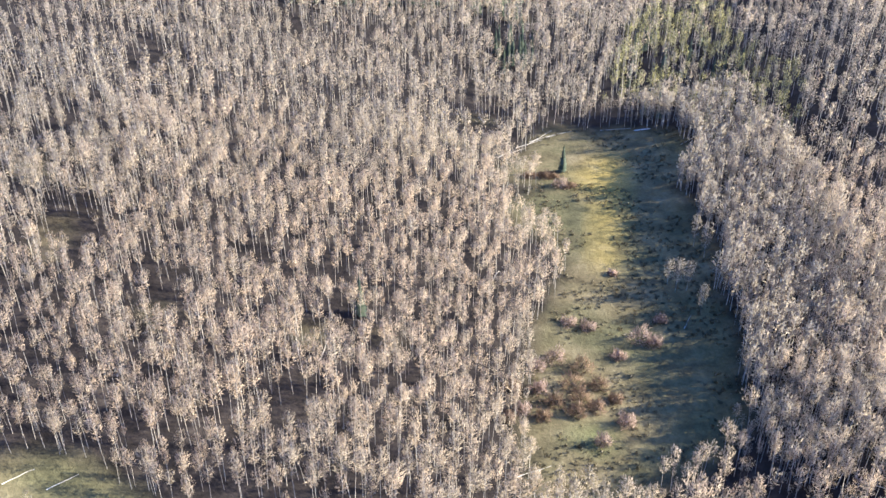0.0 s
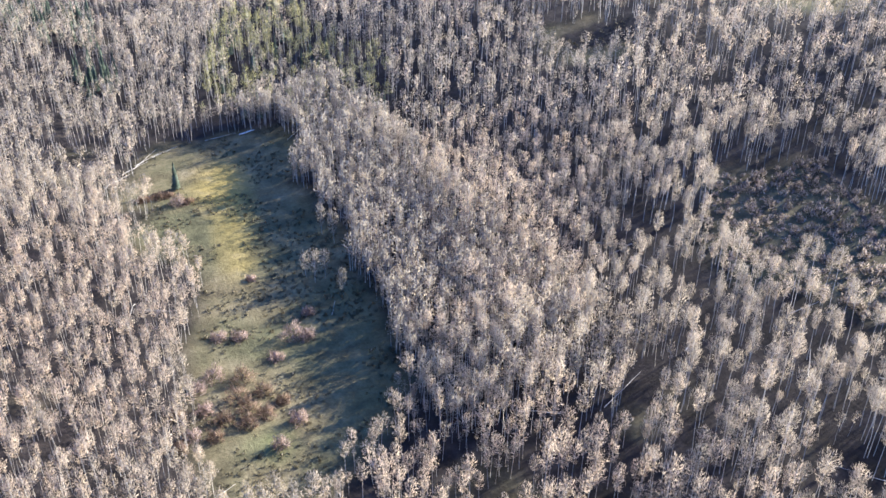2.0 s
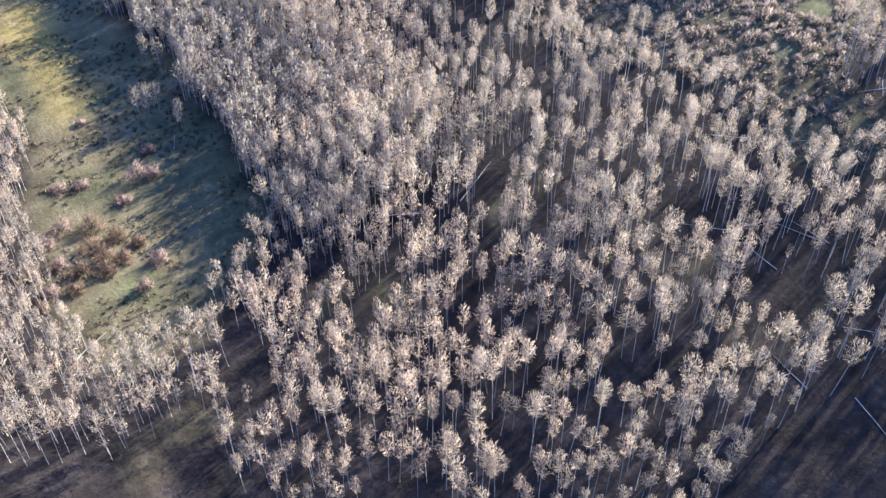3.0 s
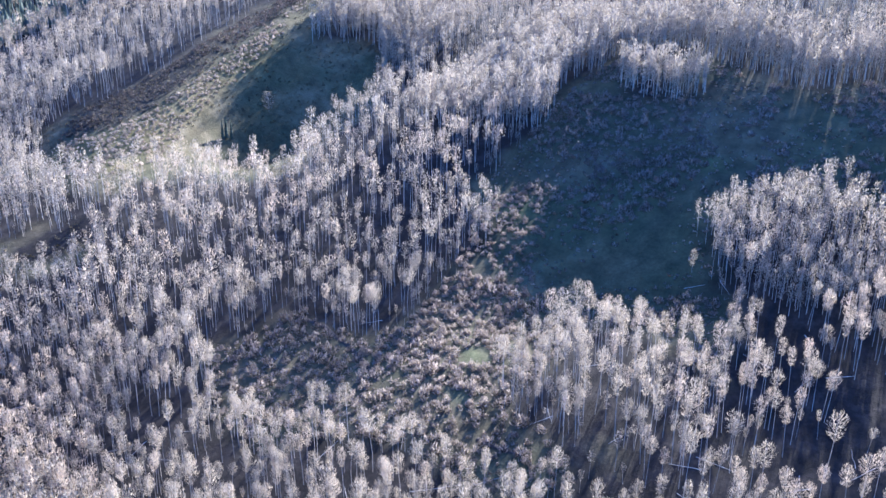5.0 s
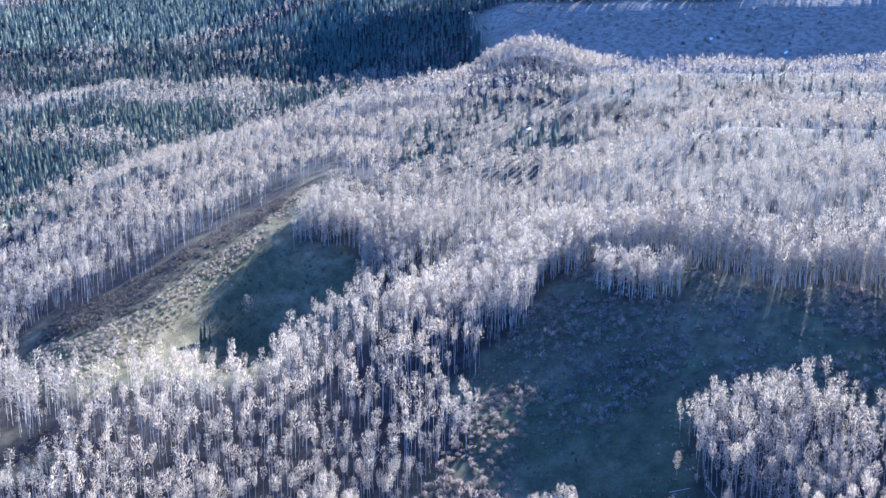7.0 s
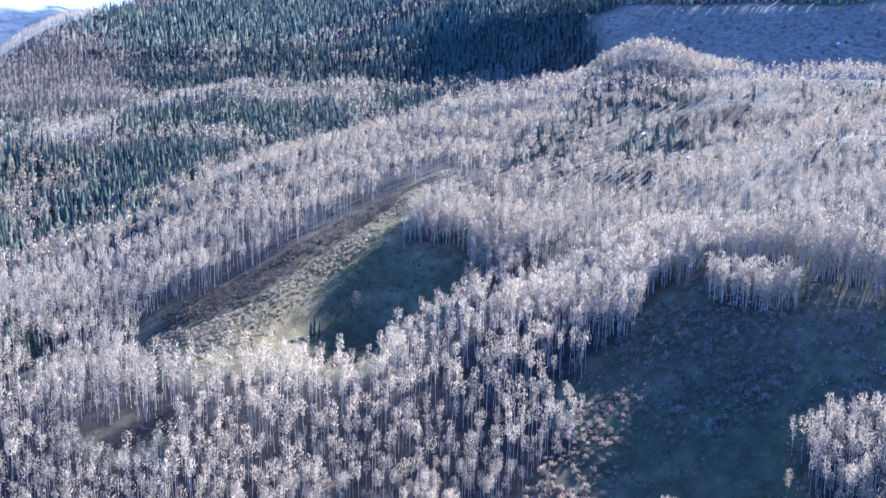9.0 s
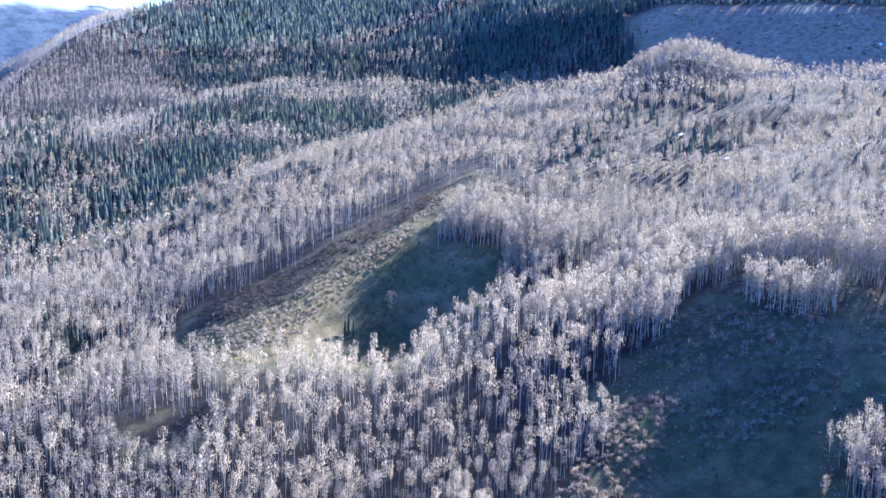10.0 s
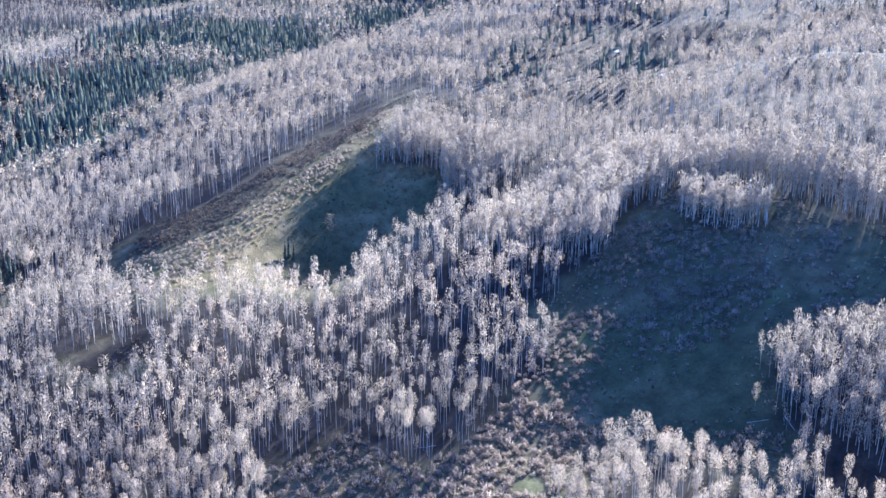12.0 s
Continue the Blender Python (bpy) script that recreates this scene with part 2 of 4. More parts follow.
WOOD_FOOT = [(178, 242), (195, 238), (217, 237), (254, 248), (287, 250), (316, 258), (270, 235), (239, 228), (207, 220), (180, 213), (165, 215), (161, 229)]
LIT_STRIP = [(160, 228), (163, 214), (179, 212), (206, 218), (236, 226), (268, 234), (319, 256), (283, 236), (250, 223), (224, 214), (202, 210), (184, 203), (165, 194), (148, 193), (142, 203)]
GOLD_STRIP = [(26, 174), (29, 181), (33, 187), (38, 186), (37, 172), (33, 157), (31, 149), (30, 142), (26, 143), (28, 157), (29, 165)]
FRESH = [(134.0, 79.9, 2.8), (122.5, 75.6, 2.0), (209.1, 65.1, 2.5), (181.5, 98.0, 4.5), (21, 101, 3)]
NEAR_STAND = (105, 89)
FIR_SPOTS = [(134, 250, 7), (148, 262, 6), (232, 373, 12), (143, 269, 6), (194, 199, 3)]
YOUNG = [(50, 175, 8), (50, 157, 9), (50, 142, 9), (50, 130, 10), (49, 120, 9), (56, 187, 7), (58, 158, 9), (57, 141, 10), (56, 127, 10)]
GAPS = [(-55, 127, 5), (-57, 133, 4), (-14, 116, 5), (-12, 118, 3), (28, 268, 8), (65, 263, 8), (39, 276, 5), (125, 181, 8), (119, 183, 6), (131, 179, 5), (115, 222, 8), (-66, 151, 4), (72, 86, 5), (85, 60, 5), (44, 77, 4), (15, 70, 5), (85, 44, 6), (119, 52, 4), (-86, 226, 8), (42, 86, 3)] + [(8, 192, 7), (-20, 96, 4), (-38, 112, 4)]
COPSE = [(239, 95, 7), (237, 90, 7), (237, 84, 7), (238, 81, 7), (130, 187, 4), (120, 195, 4), (129, 194, 3)]


# how far out the aspens reach at each bearing
EDGE_A, EDGE_R = (50, 56, 59, 61, 66, 67, 68, 73, 80, 93), (2000, 900, 745, 745, 750, 722, 745, 745, 740, 740)


def bare_slope(x, y):
    r, a = np.hypot(x, y), bearing(x, y)
    return (a > 61 - 0.01 * (r - 800)) & (r > np.interp(a, EDGE_A, EDGE_R)) & (r < 915 + 50 * field(x, y, 50, 44))


def open_land(x, y):
    """Where no wood grows."""
    hit = np.zeros(np.shape(x), bool)
    x, y = x + 6 * (field(x, y, 7, 61) - 0.5), y + 6 * (field(x, y, 7, 62) - 0.5)
    for poly in (CLEARING, POND_EDGE, DARK_MEADOW, GLADE, SIDE_GLADE, LONG_MEADOW):
        hit |= inside(x, y, poly)
    hit |= near(x, y, GAPS) | bare_slope(x, y)
    return hit & ~near(x, y, COPSE)


def edged(test, x, y, reach=2.0):
    """How far a test on the plan holds, from 0 to 1, soft over the reach."""
    total = np.zeros(np.shape(x))
    for dx, dy in ((0, 0), (1, 0), (-1, 0), (0, 1), (0, -1), (0.7, 0.7), (-0.7, 0.7), (0.7, -0.7), (-0.7, -0.7)):
        total += test(x + dx * reach, y + dy * reach)
    return total / 9


def mesh_from(name, verts, faces, mats, index=None, smooth_faces=False, normals=None, **values):
    """A mesh from arrays of corners and triangles or quads, with numbers stored on the corners."""
    me = bpy.data.meshes.new(name)
    n, size = faces.shape
    me.vertices.add(len(verts))
    me.vertices.foreach_set("co", np.ascontiguousarray(verts, np.float32).ravel())
    me.loops.add(n * size)
    me.loops.foreach_set("vertex_index", np.ascontiguousarray(faces, np.int32).ravel())
    me.polygons.add(n)
    me.polygons.foreach_set("loop_start", np.arange(0, n * size, size, dtype=np.int32))
    for m in mats:
        me.materials.append(m)
    if index is not None:
        me.polygons.foreach_set("material_index", np.ascontiguousarray(index, np.int32))
    me.polygons.foreach_set("use_smooth", np.full(n, smooth_faces or normals is not None))
    for key, value in values.items():
        a = me.attributes.new(key, "FLOAT", "POINT")
        a.data.foreach_set("value", np.ascontiguousarray(value, np.float32))
    me.update(calc_edges=True)
    if normals is not None:
        me.normals_split_custom_set_from_vertices(np.ascontiguousarray(normals, np.float32))
    return me


# rings round the point under the camera, closer together where the land is seen
ring = np.concatenate([np.linspace(0, 60, 7)[:-1], np.linspace(60, 300, 110)[:-1], np.geomspace(300, 1700, 80)[:-1], np.geomspace(1700, 4900, 14)])
spoke = np.radians(np.concatenate([np.arange(-36, 94, 0.55), np.arange(94, 324, 6.0)]))
gx, gy = np.outer(ring, np.sin(spoke)), np.outer(ring, np.cos(spoke))
gz = land(gx, gy)
nr, ns = gx.shape
ii, jj = np.meshgrid(np.arange(nr - 1), np.arange(ns), indexing="ij")
j2 = (jj + 1) % ns
quads = np.stack([ii * ns + jj, ii * ns + j2, (ii + 1) * ns + j2, (ii + 1) * ns + jj], -1).reshape(-1, 4)[:, ::-1]
px, py = gx.ravel(), gy.ravel()
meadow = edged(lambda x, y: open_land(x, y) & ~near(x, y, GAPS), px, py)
# the shaded band at the wood's foot gets dark litter colour
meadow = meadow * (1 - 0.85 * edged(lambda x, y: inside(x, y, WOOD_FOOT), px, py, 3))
# the shaded meadow's ground colour is darkened too, on top of its real shade
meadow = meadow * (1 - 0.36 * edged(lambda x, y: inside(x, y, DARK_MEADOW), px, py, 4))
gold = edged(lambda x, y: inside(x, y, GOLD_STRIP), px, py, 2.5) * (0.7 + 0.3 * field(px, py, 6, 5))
# sunlight on the long meadow's strip is strengthened by gold in its colour
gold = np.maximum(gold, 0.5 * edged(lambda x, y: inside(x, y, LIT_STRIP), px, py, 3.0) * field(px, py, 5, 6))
fresh = edged(lambda x, y: near(x, y, FRESH), px, py, 2.0) * 0.8
fresh = np.maximum(fresh, edged(lambda x, y: inside(x, y, DARK_MEADOW), px, py, 4) * smooth(field(px, py, 24, 8) * 0.6 + field(px, py, 8, 9) * 0.4, 0.35, 0.7) * 0.18)
bare = edged(bare_slope, px, py, 8) 
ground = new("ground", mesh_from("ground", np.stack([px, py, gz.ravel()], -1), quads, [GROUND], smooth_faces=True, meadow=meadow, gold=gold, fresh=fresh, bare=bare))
tagged(ground, "rolling mountain ground with shade-darkened leaf litter, grass and bare soil", "ground", kind="structure")

# ---- plants: shapes that are built once ----


def tube(points, radii, sides):
    """Corners and triangles of a tapering tube along the points."""
    v, f = [], []
    for (x, y, z), r in zip(points, radii):
        for s in range(sides):
            w = 2 * math.pi * s / sides
            v.append((x + r * math.cos(w), y + r * math.sin(w), z))
    for k in range(len(points) - 1):
        for s in range(sides):
            a, b = k * sides + s, k * sides + (s + 1) % sides
            f += [(a, b, b + sides), (a, b + sides, a + sides)]
    return np.array(v), np.array(f)


def slivers(start, tip, width, rng):
    """Thin twigs, one triangle each."""
    way = tip - start
    side = np.cross(way, rng.normal(size=way.shape))
    side *= (width / np.maximum(1e-6, np.linalg.norm(side, axis=1)))[:, None] / 2
    v = np.stack([start - side, start + side, tip], 1).reshape(-1, 3)
    return v, np.arange(len(v)).reshape(-1, 3)


def joined(*pieces):
    """Pieces (corners, triangles, material number) put together."""
    vs, fs, ms, base = [], [], [], 0
    for v, f, m in pieces:
        vs.append(v), fs.append(f + base), ms.append(np.full(len(f), m))
        base += len(v)
    return np.concatenate(vs), np.concatenate(fs), np.concatenate(ms)


def unit(v):
    return v / np.maximum(1e-6, np.linalg.norm(v, axis=-1, keepdims=True))


def round_normals(v, centre, seed, uneven=0.25):
    """Twigs are round: their faces are shaded as the rounded crown is, with some unevenness from twig to twig."""
    rng = np.random.default_rng(seed)
    n = unit(v - centre) + np.repeat(rng.normal(0, uneven, (len(v) // 3, 3)), 3, 0) + (0, 0, 0.15)
    return unit(n)


def aspen(seed, twigs, width, length, sides=4, knees=3, low=0.52, wide=1.5):
    """A bare aspen, 15 m high: a pale slender trunk and a rounded brush of twigs on top. Returns trunk and crown."""
    rng = np.random.default_rng(seed)
    h = 15.0
    lean = rng.normal(0, 0.35, 2)
    zs = np.linspace(0, h * 0.97, knees + 1)
    bend = rng.normal(0, 0.10, (knees + 1, 2))
    bend[0] = 0
    pts = [(lean[0] * (z / h) ** 1.5 + b[0], lean[1] * (z / h) ** 1.5 + b[1], z) for z, b in zip(zs, bend)]
    trunk = tube(pts, np.interp(zs, (0, h * 0.6, h), (0.068, 0.050, 0.02)) * min(1.7, max(0.9, width / 0.16)), sides)

    def axis(z):
        return np.stack([np.interp(z, zs, [p[0] for p in pts]), np.interp(z, zs, [p[1] for p in pts]), z], -1)

    # thin branches rise from the trunk; short twigs fill an uneven dome on top of it
    u = rng.beta(1.25, 1.15, twigs)
    z = h * (low + (1.0 - low) * u)
    turn = rng.uniform(0, 2 * math.pi, twigs)
    p1, p2, p3 = rng.uniform(0, 6, 3)
    lobes = 1 + 0.2 * np.sin(turn * 2 + p1) + 0.16 * np.sin(turn * 3 + u * 6 + p2) + 0.1 * np.sin(turn * 5 + u * 11 + p3)
    dome = np.sqrt(np.clip(1 - ((u - 0.58) / 0.6) ** 2, 0.04, 1))
    rad = wide * dome * lobes * np.sqrt(rng.uniform(0.12, 1.0, twigs))
    z = z - 0.07 * h * (rad / wide) ** 2 * np.clip((u - 0.5) * 2, 0, 1)
    spot = axis(z) + np.stack([np.cos(turn) * rad, np.sin(turn) * rad, np.zeros(twigs)], -1)
    heart = axis(np.array([h * (low + 0.86) / 2]))[0]
    foot = axis(np.array([h * (low * 0.8 + 0.1)]))[0]
    way = unit(0.42 * rng.normal(size=(twigs, 3)) + 0.7 * unit(spot - foot) + 0.6 * unit(spot - heart))
    reach = (length * rng.uniform(0.6, 1.3, twigs))[:, None]
    start, tip = spot - way * reach * 0.5, spot + way * reach * 0.5
    m = int(twigs * 0.3)
    start[:m // 2] = axis(np.maximum(h * low * 0.9, z[:m // 2] - rad[:m // 2] * rng.uniform(0.4, 1.2, m // 2)))
    thick = width * rng.uniform(0.7, 1.4, twigs)
    thick[:m // 2] *= 0.5
    crown = slivers(start, tip, thick, rng)
    normals = unit(np.repeat(unit(spot - heart) + rng.normal(0, 0.1, (twigs, 3)), 3, 0) + (0, 0, 0.15))
    return trunk, (*crown, normals)


def conifer(seed, tiers, sides, h=15.0, wide=2.0, ragged=0.28):
    """A narrow spruce: a trunk and ragged tiers of drooping boughs. Returns trunk and crown."""
    rng = np.random.default_rng(seed)
    trunk = tube([(0, 0, 0), (0, 0, h * 0.5), (0, 0, h * 0.95)], (0.2, 0.13, 0.03), 3)
    vs, fs, base = [], [], 0
    for k in range(tiers):
        lo = h * (0.06 + 0.88 * k / tiers)
        hi = min(h, lo + h * (0.94 / tiers) * 1.9)
        r = wide * (1 - (k / tiers) ** 1.15 * 0.9)
        w0 = rng.uniform(0, 6.28)
        rim = []
        for s in range(sides):
            w = w0 + 2 * math.pi * s / sides
            q = r * (1 + rng.uniform(-ragged, ragged)) * (1.0 if s % 2 else 0.66)
            rim.append((q * math.cos(w), q * math.sin(w), lo + rng.uniform(-0.3, 0.3) * h / 15 + (0.0 if s % 2 else h * 0.02)))
        vs += rim + [(rng.normal(0, 0.04), rng.normal(0, 0.04), hi)]
        fs += [(base + s, base + (s + 1) % sides, base + sides) for s in range(sides)]
        base += sides + 1
    vs = np.array(vs)
    out = unit(np.stack([vs[:, 0], vs[:, 1], np.zeros(len(vs))], -1))
    return trunk, (vs, np.array(fs), unit(out * 0.7 + (0, 0, 0.75)))


def bush(seed, twigs, width, h=2.2, wide=1.5, length=0.9):
    """A rounded bush of many twigs that spread from the ground, with an uneven outline."""
    rng = np.random.default_rng(seed)
    turn = rng.uniform(0, 2 * math.pi, twigs)
    up = np.arccos(rng.uniform(0.05, 1.0, twigs))
    lobes = 1 + 0.22 * np.sin(3 * turn + rng.uniform(0, 6)) * np.sin(2 * up) + 0.15 * np.sin(5 * turn + 4 * up)
    d = lobes * rng.uniform(0.45, 1.0, twigs) ** 0.5
    tip = np.stack([np.sin(up) * np.cos(turn) * wide * d, np.sin(up) * np.sin(turn) * wide * d, np.cos(up) * h * d], -1)
    way = tip / np.maximum(0.2, np.linalg.norm(tip, axis=1))[:, None] + rng.normal(0, 0.4, (twigs, 3)) + (0, 0, 0.4)
    way /= np.linalg.norm(way, axis=1)[:, None]
    start = tip - way * (length * rng.uniform(0.6, 1.2, twigs))[:, None]
    start[:, 2] = np.maximum(start[:, 2], -0.05)
    v, f = slivers(start, tip, width * rng.uniform(0.7, 1.4, twigs), rng)
    return v, f, round_normals(v, np.array((0, 0, h * 0.2)), seed)


def planted(name, shapes, spots, mats, tone):
    """ONE mesh of many plants. shapes: (corners, triangles, material numbers, normals); spots: rows x, y, z, size, height factor, turn, which."""
    rng = np.random.default_rng(len(spots))
    vs, fs, ms, ts, ns, base = [], [], [], [], [], 0
    for k, (v, f, m, nrm) in enumerate(shapes):
        pick = spots[:, 6].astype(int) == k
        s = spots[pick]
        n = len(s)
        if not n:
            continue
        c, w = np.cos(s[:, 5])[:, None], np.sin(s[:, 5])[:, None]
        sc, tall = s[:, 3][:, None], s[:, 4][:, None]
        lx, ly = rng.normal(0, 0.025, (n, 1)), rng.normal(0, 0.025, (n, 1))
        zz = v[None, :, 2] * sc * tall
        x = (v[None, :, 0] * c - v[None, :, 1] * w) * sc + s[:, 0][:, None] + zz * lx
        y = (v[None, :, 0] * w + v[None, :, 1] * c) * sc + s[:, 1][:, None] + zz * ly
        vs.append(np.stack([x, y, zz + s[:, 2][:, None]], -1).reshape(-1, 3).astype(np.float32))
        if nrm is not None:
            nx, ny = nrm[None, :, 0] * c - nrm[None, :, 1] * w, nrm[None, :, 0] * w + nrm[None, :, 1] * c
            ns.append(np.stack([nx, ny, np.broadcast_to(nrm[None, :, 2], nx.shape)], -1).reshape(-1, 3).astype(np.float32))
        fs.append((f[None] + (np.arange(n) * len(v))[:, None, None] + base).reshape(-1, 3))
        ms.append(np.tile(m, n))
        ts.append(np.repeat(tone[pick], len(v)))
        base += n * len(v)
    return new(name, mesh_from(name, np.concatenate(vs), np.concatenate(fs), mats, np.concatenate(ms), normals=np.concatenate(ns) if ns else None, tone=np.concatenate(ts)))


def scatter(x0, x1, y0, y1, step, seed):
    """Uneven spots on the plan, about one for each square of that step."""
    rng = np.random.default_rng(seed)
    x, y = np.meshgrid(np.arange(x0, x1, step), np.arange(y0, y1, step))
    x = x + rng.uniform(-0.48, 0.48, x.shape) * step
    y = y + rng.uniform(-0.48, 0.48, y.shape) * step
    return x.ravel(), y.ravel(), rng


def thing(name, label, category, group=""):
    return tagged(new(name), label, category, group)


def part(name, me, parent, label=""):
    ob = new(name, me)
    ob.parent = parent
    return tagged(ob, label) if label else ob


# ---- the woods ----
def seen_land(x, y):
    """The stretch of country round the hovering point that is planted."""
    r, a = np.hypot(x, y), bearing(x, y)
    least = np.interp(a, (-34, -5, 8, 22, 60, 72, 93), (88, 80, 74, 58, 56, 95, 100))
    return (a > -34 + 0.055 * (r - 90)) & (a < 89) & (r > least) & (r < np.where(a < 19, 305, 1030))


BELTS = [(0, 180, 2.1), (180, 360, 2.4), (360, 600, 5.0), (600, 1030, 4.8)]
aspens, leafing, firs = [], [], []
for b, (r0, r1, step) in enumerate(BELTS):
    x, y, rng = scatter(-190 if b < 2 else 150, min(r1, 1020) + 2, -30, min(r1, 930) + 2, step, 11 + b)
    r = np.hypot(x, y)
    keep = (r >= r0) & (r < r1) & seen_land(x, y)
    x, y = x[keep], y[keep]
    wood = ~open_land(x, y)
    clumps = field(x, y, 13, 21) * 0.6 + field(x, y, 5.5, 22) * 0.4
    chance = smooth(clumps, 0.16, 0.34) * 0.98
    thin = inside(x, y, THIN_WOOD)
    chance = np.where(thin, smooth(clumps, 0.40, 0.60) * 0.75, chance)
    if b > 1:
        # stands in steps up the eastern slope, with gaps between them
        east = smooth(bearing(x, y), 46, 54)
        lumps = smooth(field(x, y, 22, 45) * 0.55 + field(x, y, 9, 46) * 0.45, *((0.16, 0.34) if b == 3 else (0.20, 0.42)))
        u = np.hypot(x, y) + 34 * (field(x, y, 70, 71) - 0.5)
        steps = 1 if b == 3 else 0.6 + 0.4 * smooth(field(u, bearing(x, y) * 2.4, 25, 72), 0.28, 0.46)
        chance = np.where(np.hypot(x - 630, y - 327) < 75, 0.95, chance * (1 - east + east * lumps * steps))
    chance = np.where(inside(x, y, DARK_GAP), chance * 0.12, chance)
    chance = np.where(inside(x, y, OPEN_WOOD), chance * 0.6, chance)
    # the western wood is young and close, the eastern one taller and wider apart
    old = smooth(x + 12 * (field(x, y, 30, 29) - 0.5), 15, 60) * (1 - smooth(y, 95, 112) * (1 - smooth(bearing(x, y), 33, 40)))
    old = old * (1 - 0.8 * edged(lambda p, q: inside(p, q, LIGHT_WOOD), x, y, 4))
    if b < 2:
        chance = chance * (1 - (0.28 + 0.2 * smooth(np.hypot(x, y), 190, 260)) * old)
    wood &= rng.uniform(size=x.shape) < chance
    old = old[wood]
    x, y = x[wood], y[wood]
    n = len(x)
    size = np.clip(0.92 + 0.22 * (field(x, y, 24, 23) - 0.5) * 2 + rng.normal(0, 0.10, n), 0.5, 1.25)
    size = np.where(rng.uniform(size=n) < 0.07, size * 0.6, size)
    size = size * (0.60 + (0.10 + 0.14 * smooth(np.hypot(x, y), 190, 310)) * old)
    size = np.where(near(x, y, YOUNG), size * 0.72, size)
    spots = np.stack([x, y, land(x, y) - 0.05, size, rng.uniform(0.92, 1.1, n), rng.uniform(0, 6.28, n), rng.integers(0, 6, n) + np.where((old < 0.5) & (b < 2), 6, 0)], -1)
    tone = np.clip(0.25 + 0.5 * field(x, y, 30, 24) + rng.normal(0, 0.17, n), 0, 1)
    if b > 1:
        tone = tone * 0.1
    elif b == 1:
        tone = tone * (1 - 0.7 * old * smooth(np.hypot(x, y), 235, 320)) + 0.08 * old * (1 - smooth(np.hypot(x, y), 235, 300))
    tone = np.clip(tone + 0.4 * (1 - old) * (1 - smooth(np.hypot(x, y), 110, 220)), 0, 1)
    r, a = np.hypot(x, y), bearing(x, y)
    patches = field(x, y, 42, 25) * 0.65 + field(x, y, 14, 26) * 0.35
    dice = rng.uniform(size=n)
    begin = np.interp(a, *CREST[:2]) + 45 + 60 * (field(x, y, 30, 27) - 0.5)
    ridge = np.exp(-((r - np.interp(a, (18, 28, 33, 39, 45), (520, 580, 650, 790, 900))) / 30) ** 2) * (a < 43)
    band = np.exp(-((r - 995 - 18 * (a - 42)) / 22) ** 2) * smooth(a, 38, 42)
    beyond = (a > 20) & (a < 61) & (r > begin)
    shoulder = (a < 32 + 5 * field(x, y, 60, 28)) & (r > 800)
    fir = beyond & ~shoulder & (dice < np.clip((patches - 0.25) * 2.9 + smooth(r, 840, 950) * 0.5 - 0.7 * ridge - 0.8 * band, 0.06, 0.95))
    fir |= inside(x, y, SPRUCE_MIX) & (dice < np.clip((patches - 0.22) * 2.2, 0.1, 0.7))
    fir |= (inside(x, y, SPRUCE_DIP) | inside(x, y, SPRUCE_FAR)) & (dice < 0.5)
    fir |= (r > 430) & (r < 650) & (a >= 58) & (dice < 0.03 + 0.3 * smooth(patches, 0.55, 0.7))
    fir |= inside(x, y, LEAFING) & (dice > 0.95)
    fir |= near(x, y, FIR_SPOTS) & (dice < 0.6)
    spots[:, 3] = np.where(fir, spots[:, 3] * np.where(r > 330, 0.88, 0.85), spots[:, 3])
    leaf = inside(x, y, LEAFING) & (dice < 0.74) & ~fir
    aspens.append((spots[~fir & ~leaf], tone[~fir & ~leaf]))
    leafing.append((spots[leaf], tone[leaf]))
    firs.append((spots[fir], tone[fir]))

# the knoll is wooded to its top
x, y, rng = scatter(560, 700, 260, 400, 4.0, 48)
keep = np.hypot(x - 630, y - 327) < 62
x, y = x[keep], y[keep]
n = len(x)
more = np.stack([x, y, land(x, y) - 0.05, rng.uniform(0.6, 0.9, n), rng.uniform(0.92, 1.1, n), rng.uniform(0, 6.28, n), rng.integers(0, 6, n)], -1)
aspens[2] = (np.concatenate([aspens[2][0], more]), np.concatenate([aspens[2][1], rng.uniform(0.1, 0.5, n)]))

# the vale behind the spur: spruces and aspens close together, in patches
x, y, rng = scatter(150, 560, 300, 700, 4.6, 49)
r, a = np.hypot(x, y), bearing(x, y)
keep = (r > np.interp(a, *CREST[:2]) + 25) & (r < 720) & (a > 18) & (a < 47) & (rng.uniform(size=x.shape) < 0.85)
x, y, a, r = x[keep], y[keep], a[keep], r[keep]
n = len(x)
more = np.stack([x, y, land(x, y) - 0.05, rng.uniform(0.5, 0.85, n), rng.uniform(0.92, 1.1, n), rng.uniform(0, 6.28, n), rng.integers(0, 4, n)], -1)
dark = field(x, y, 42, 25) * 0.5 + field(x, y, 14, 26) * 0.3 + 0.2 * rng.uniform(size=n) > 0.44 + 0.12 * (r < np.interp(a, *CREST[:2]) + 55)
firs[2] = (np.concatenate([firs[2][0], more[dark]]), np.concatenate([firs[2][1], rng.uniform(0, 0.35, dark.sum())]))
aspens[3] = (np.concatenate([aspens[3][0], more[~dark]]), np.concatenate([aspens[3][1], rng.uniform(0, 0.3, (~dark).sum())]))

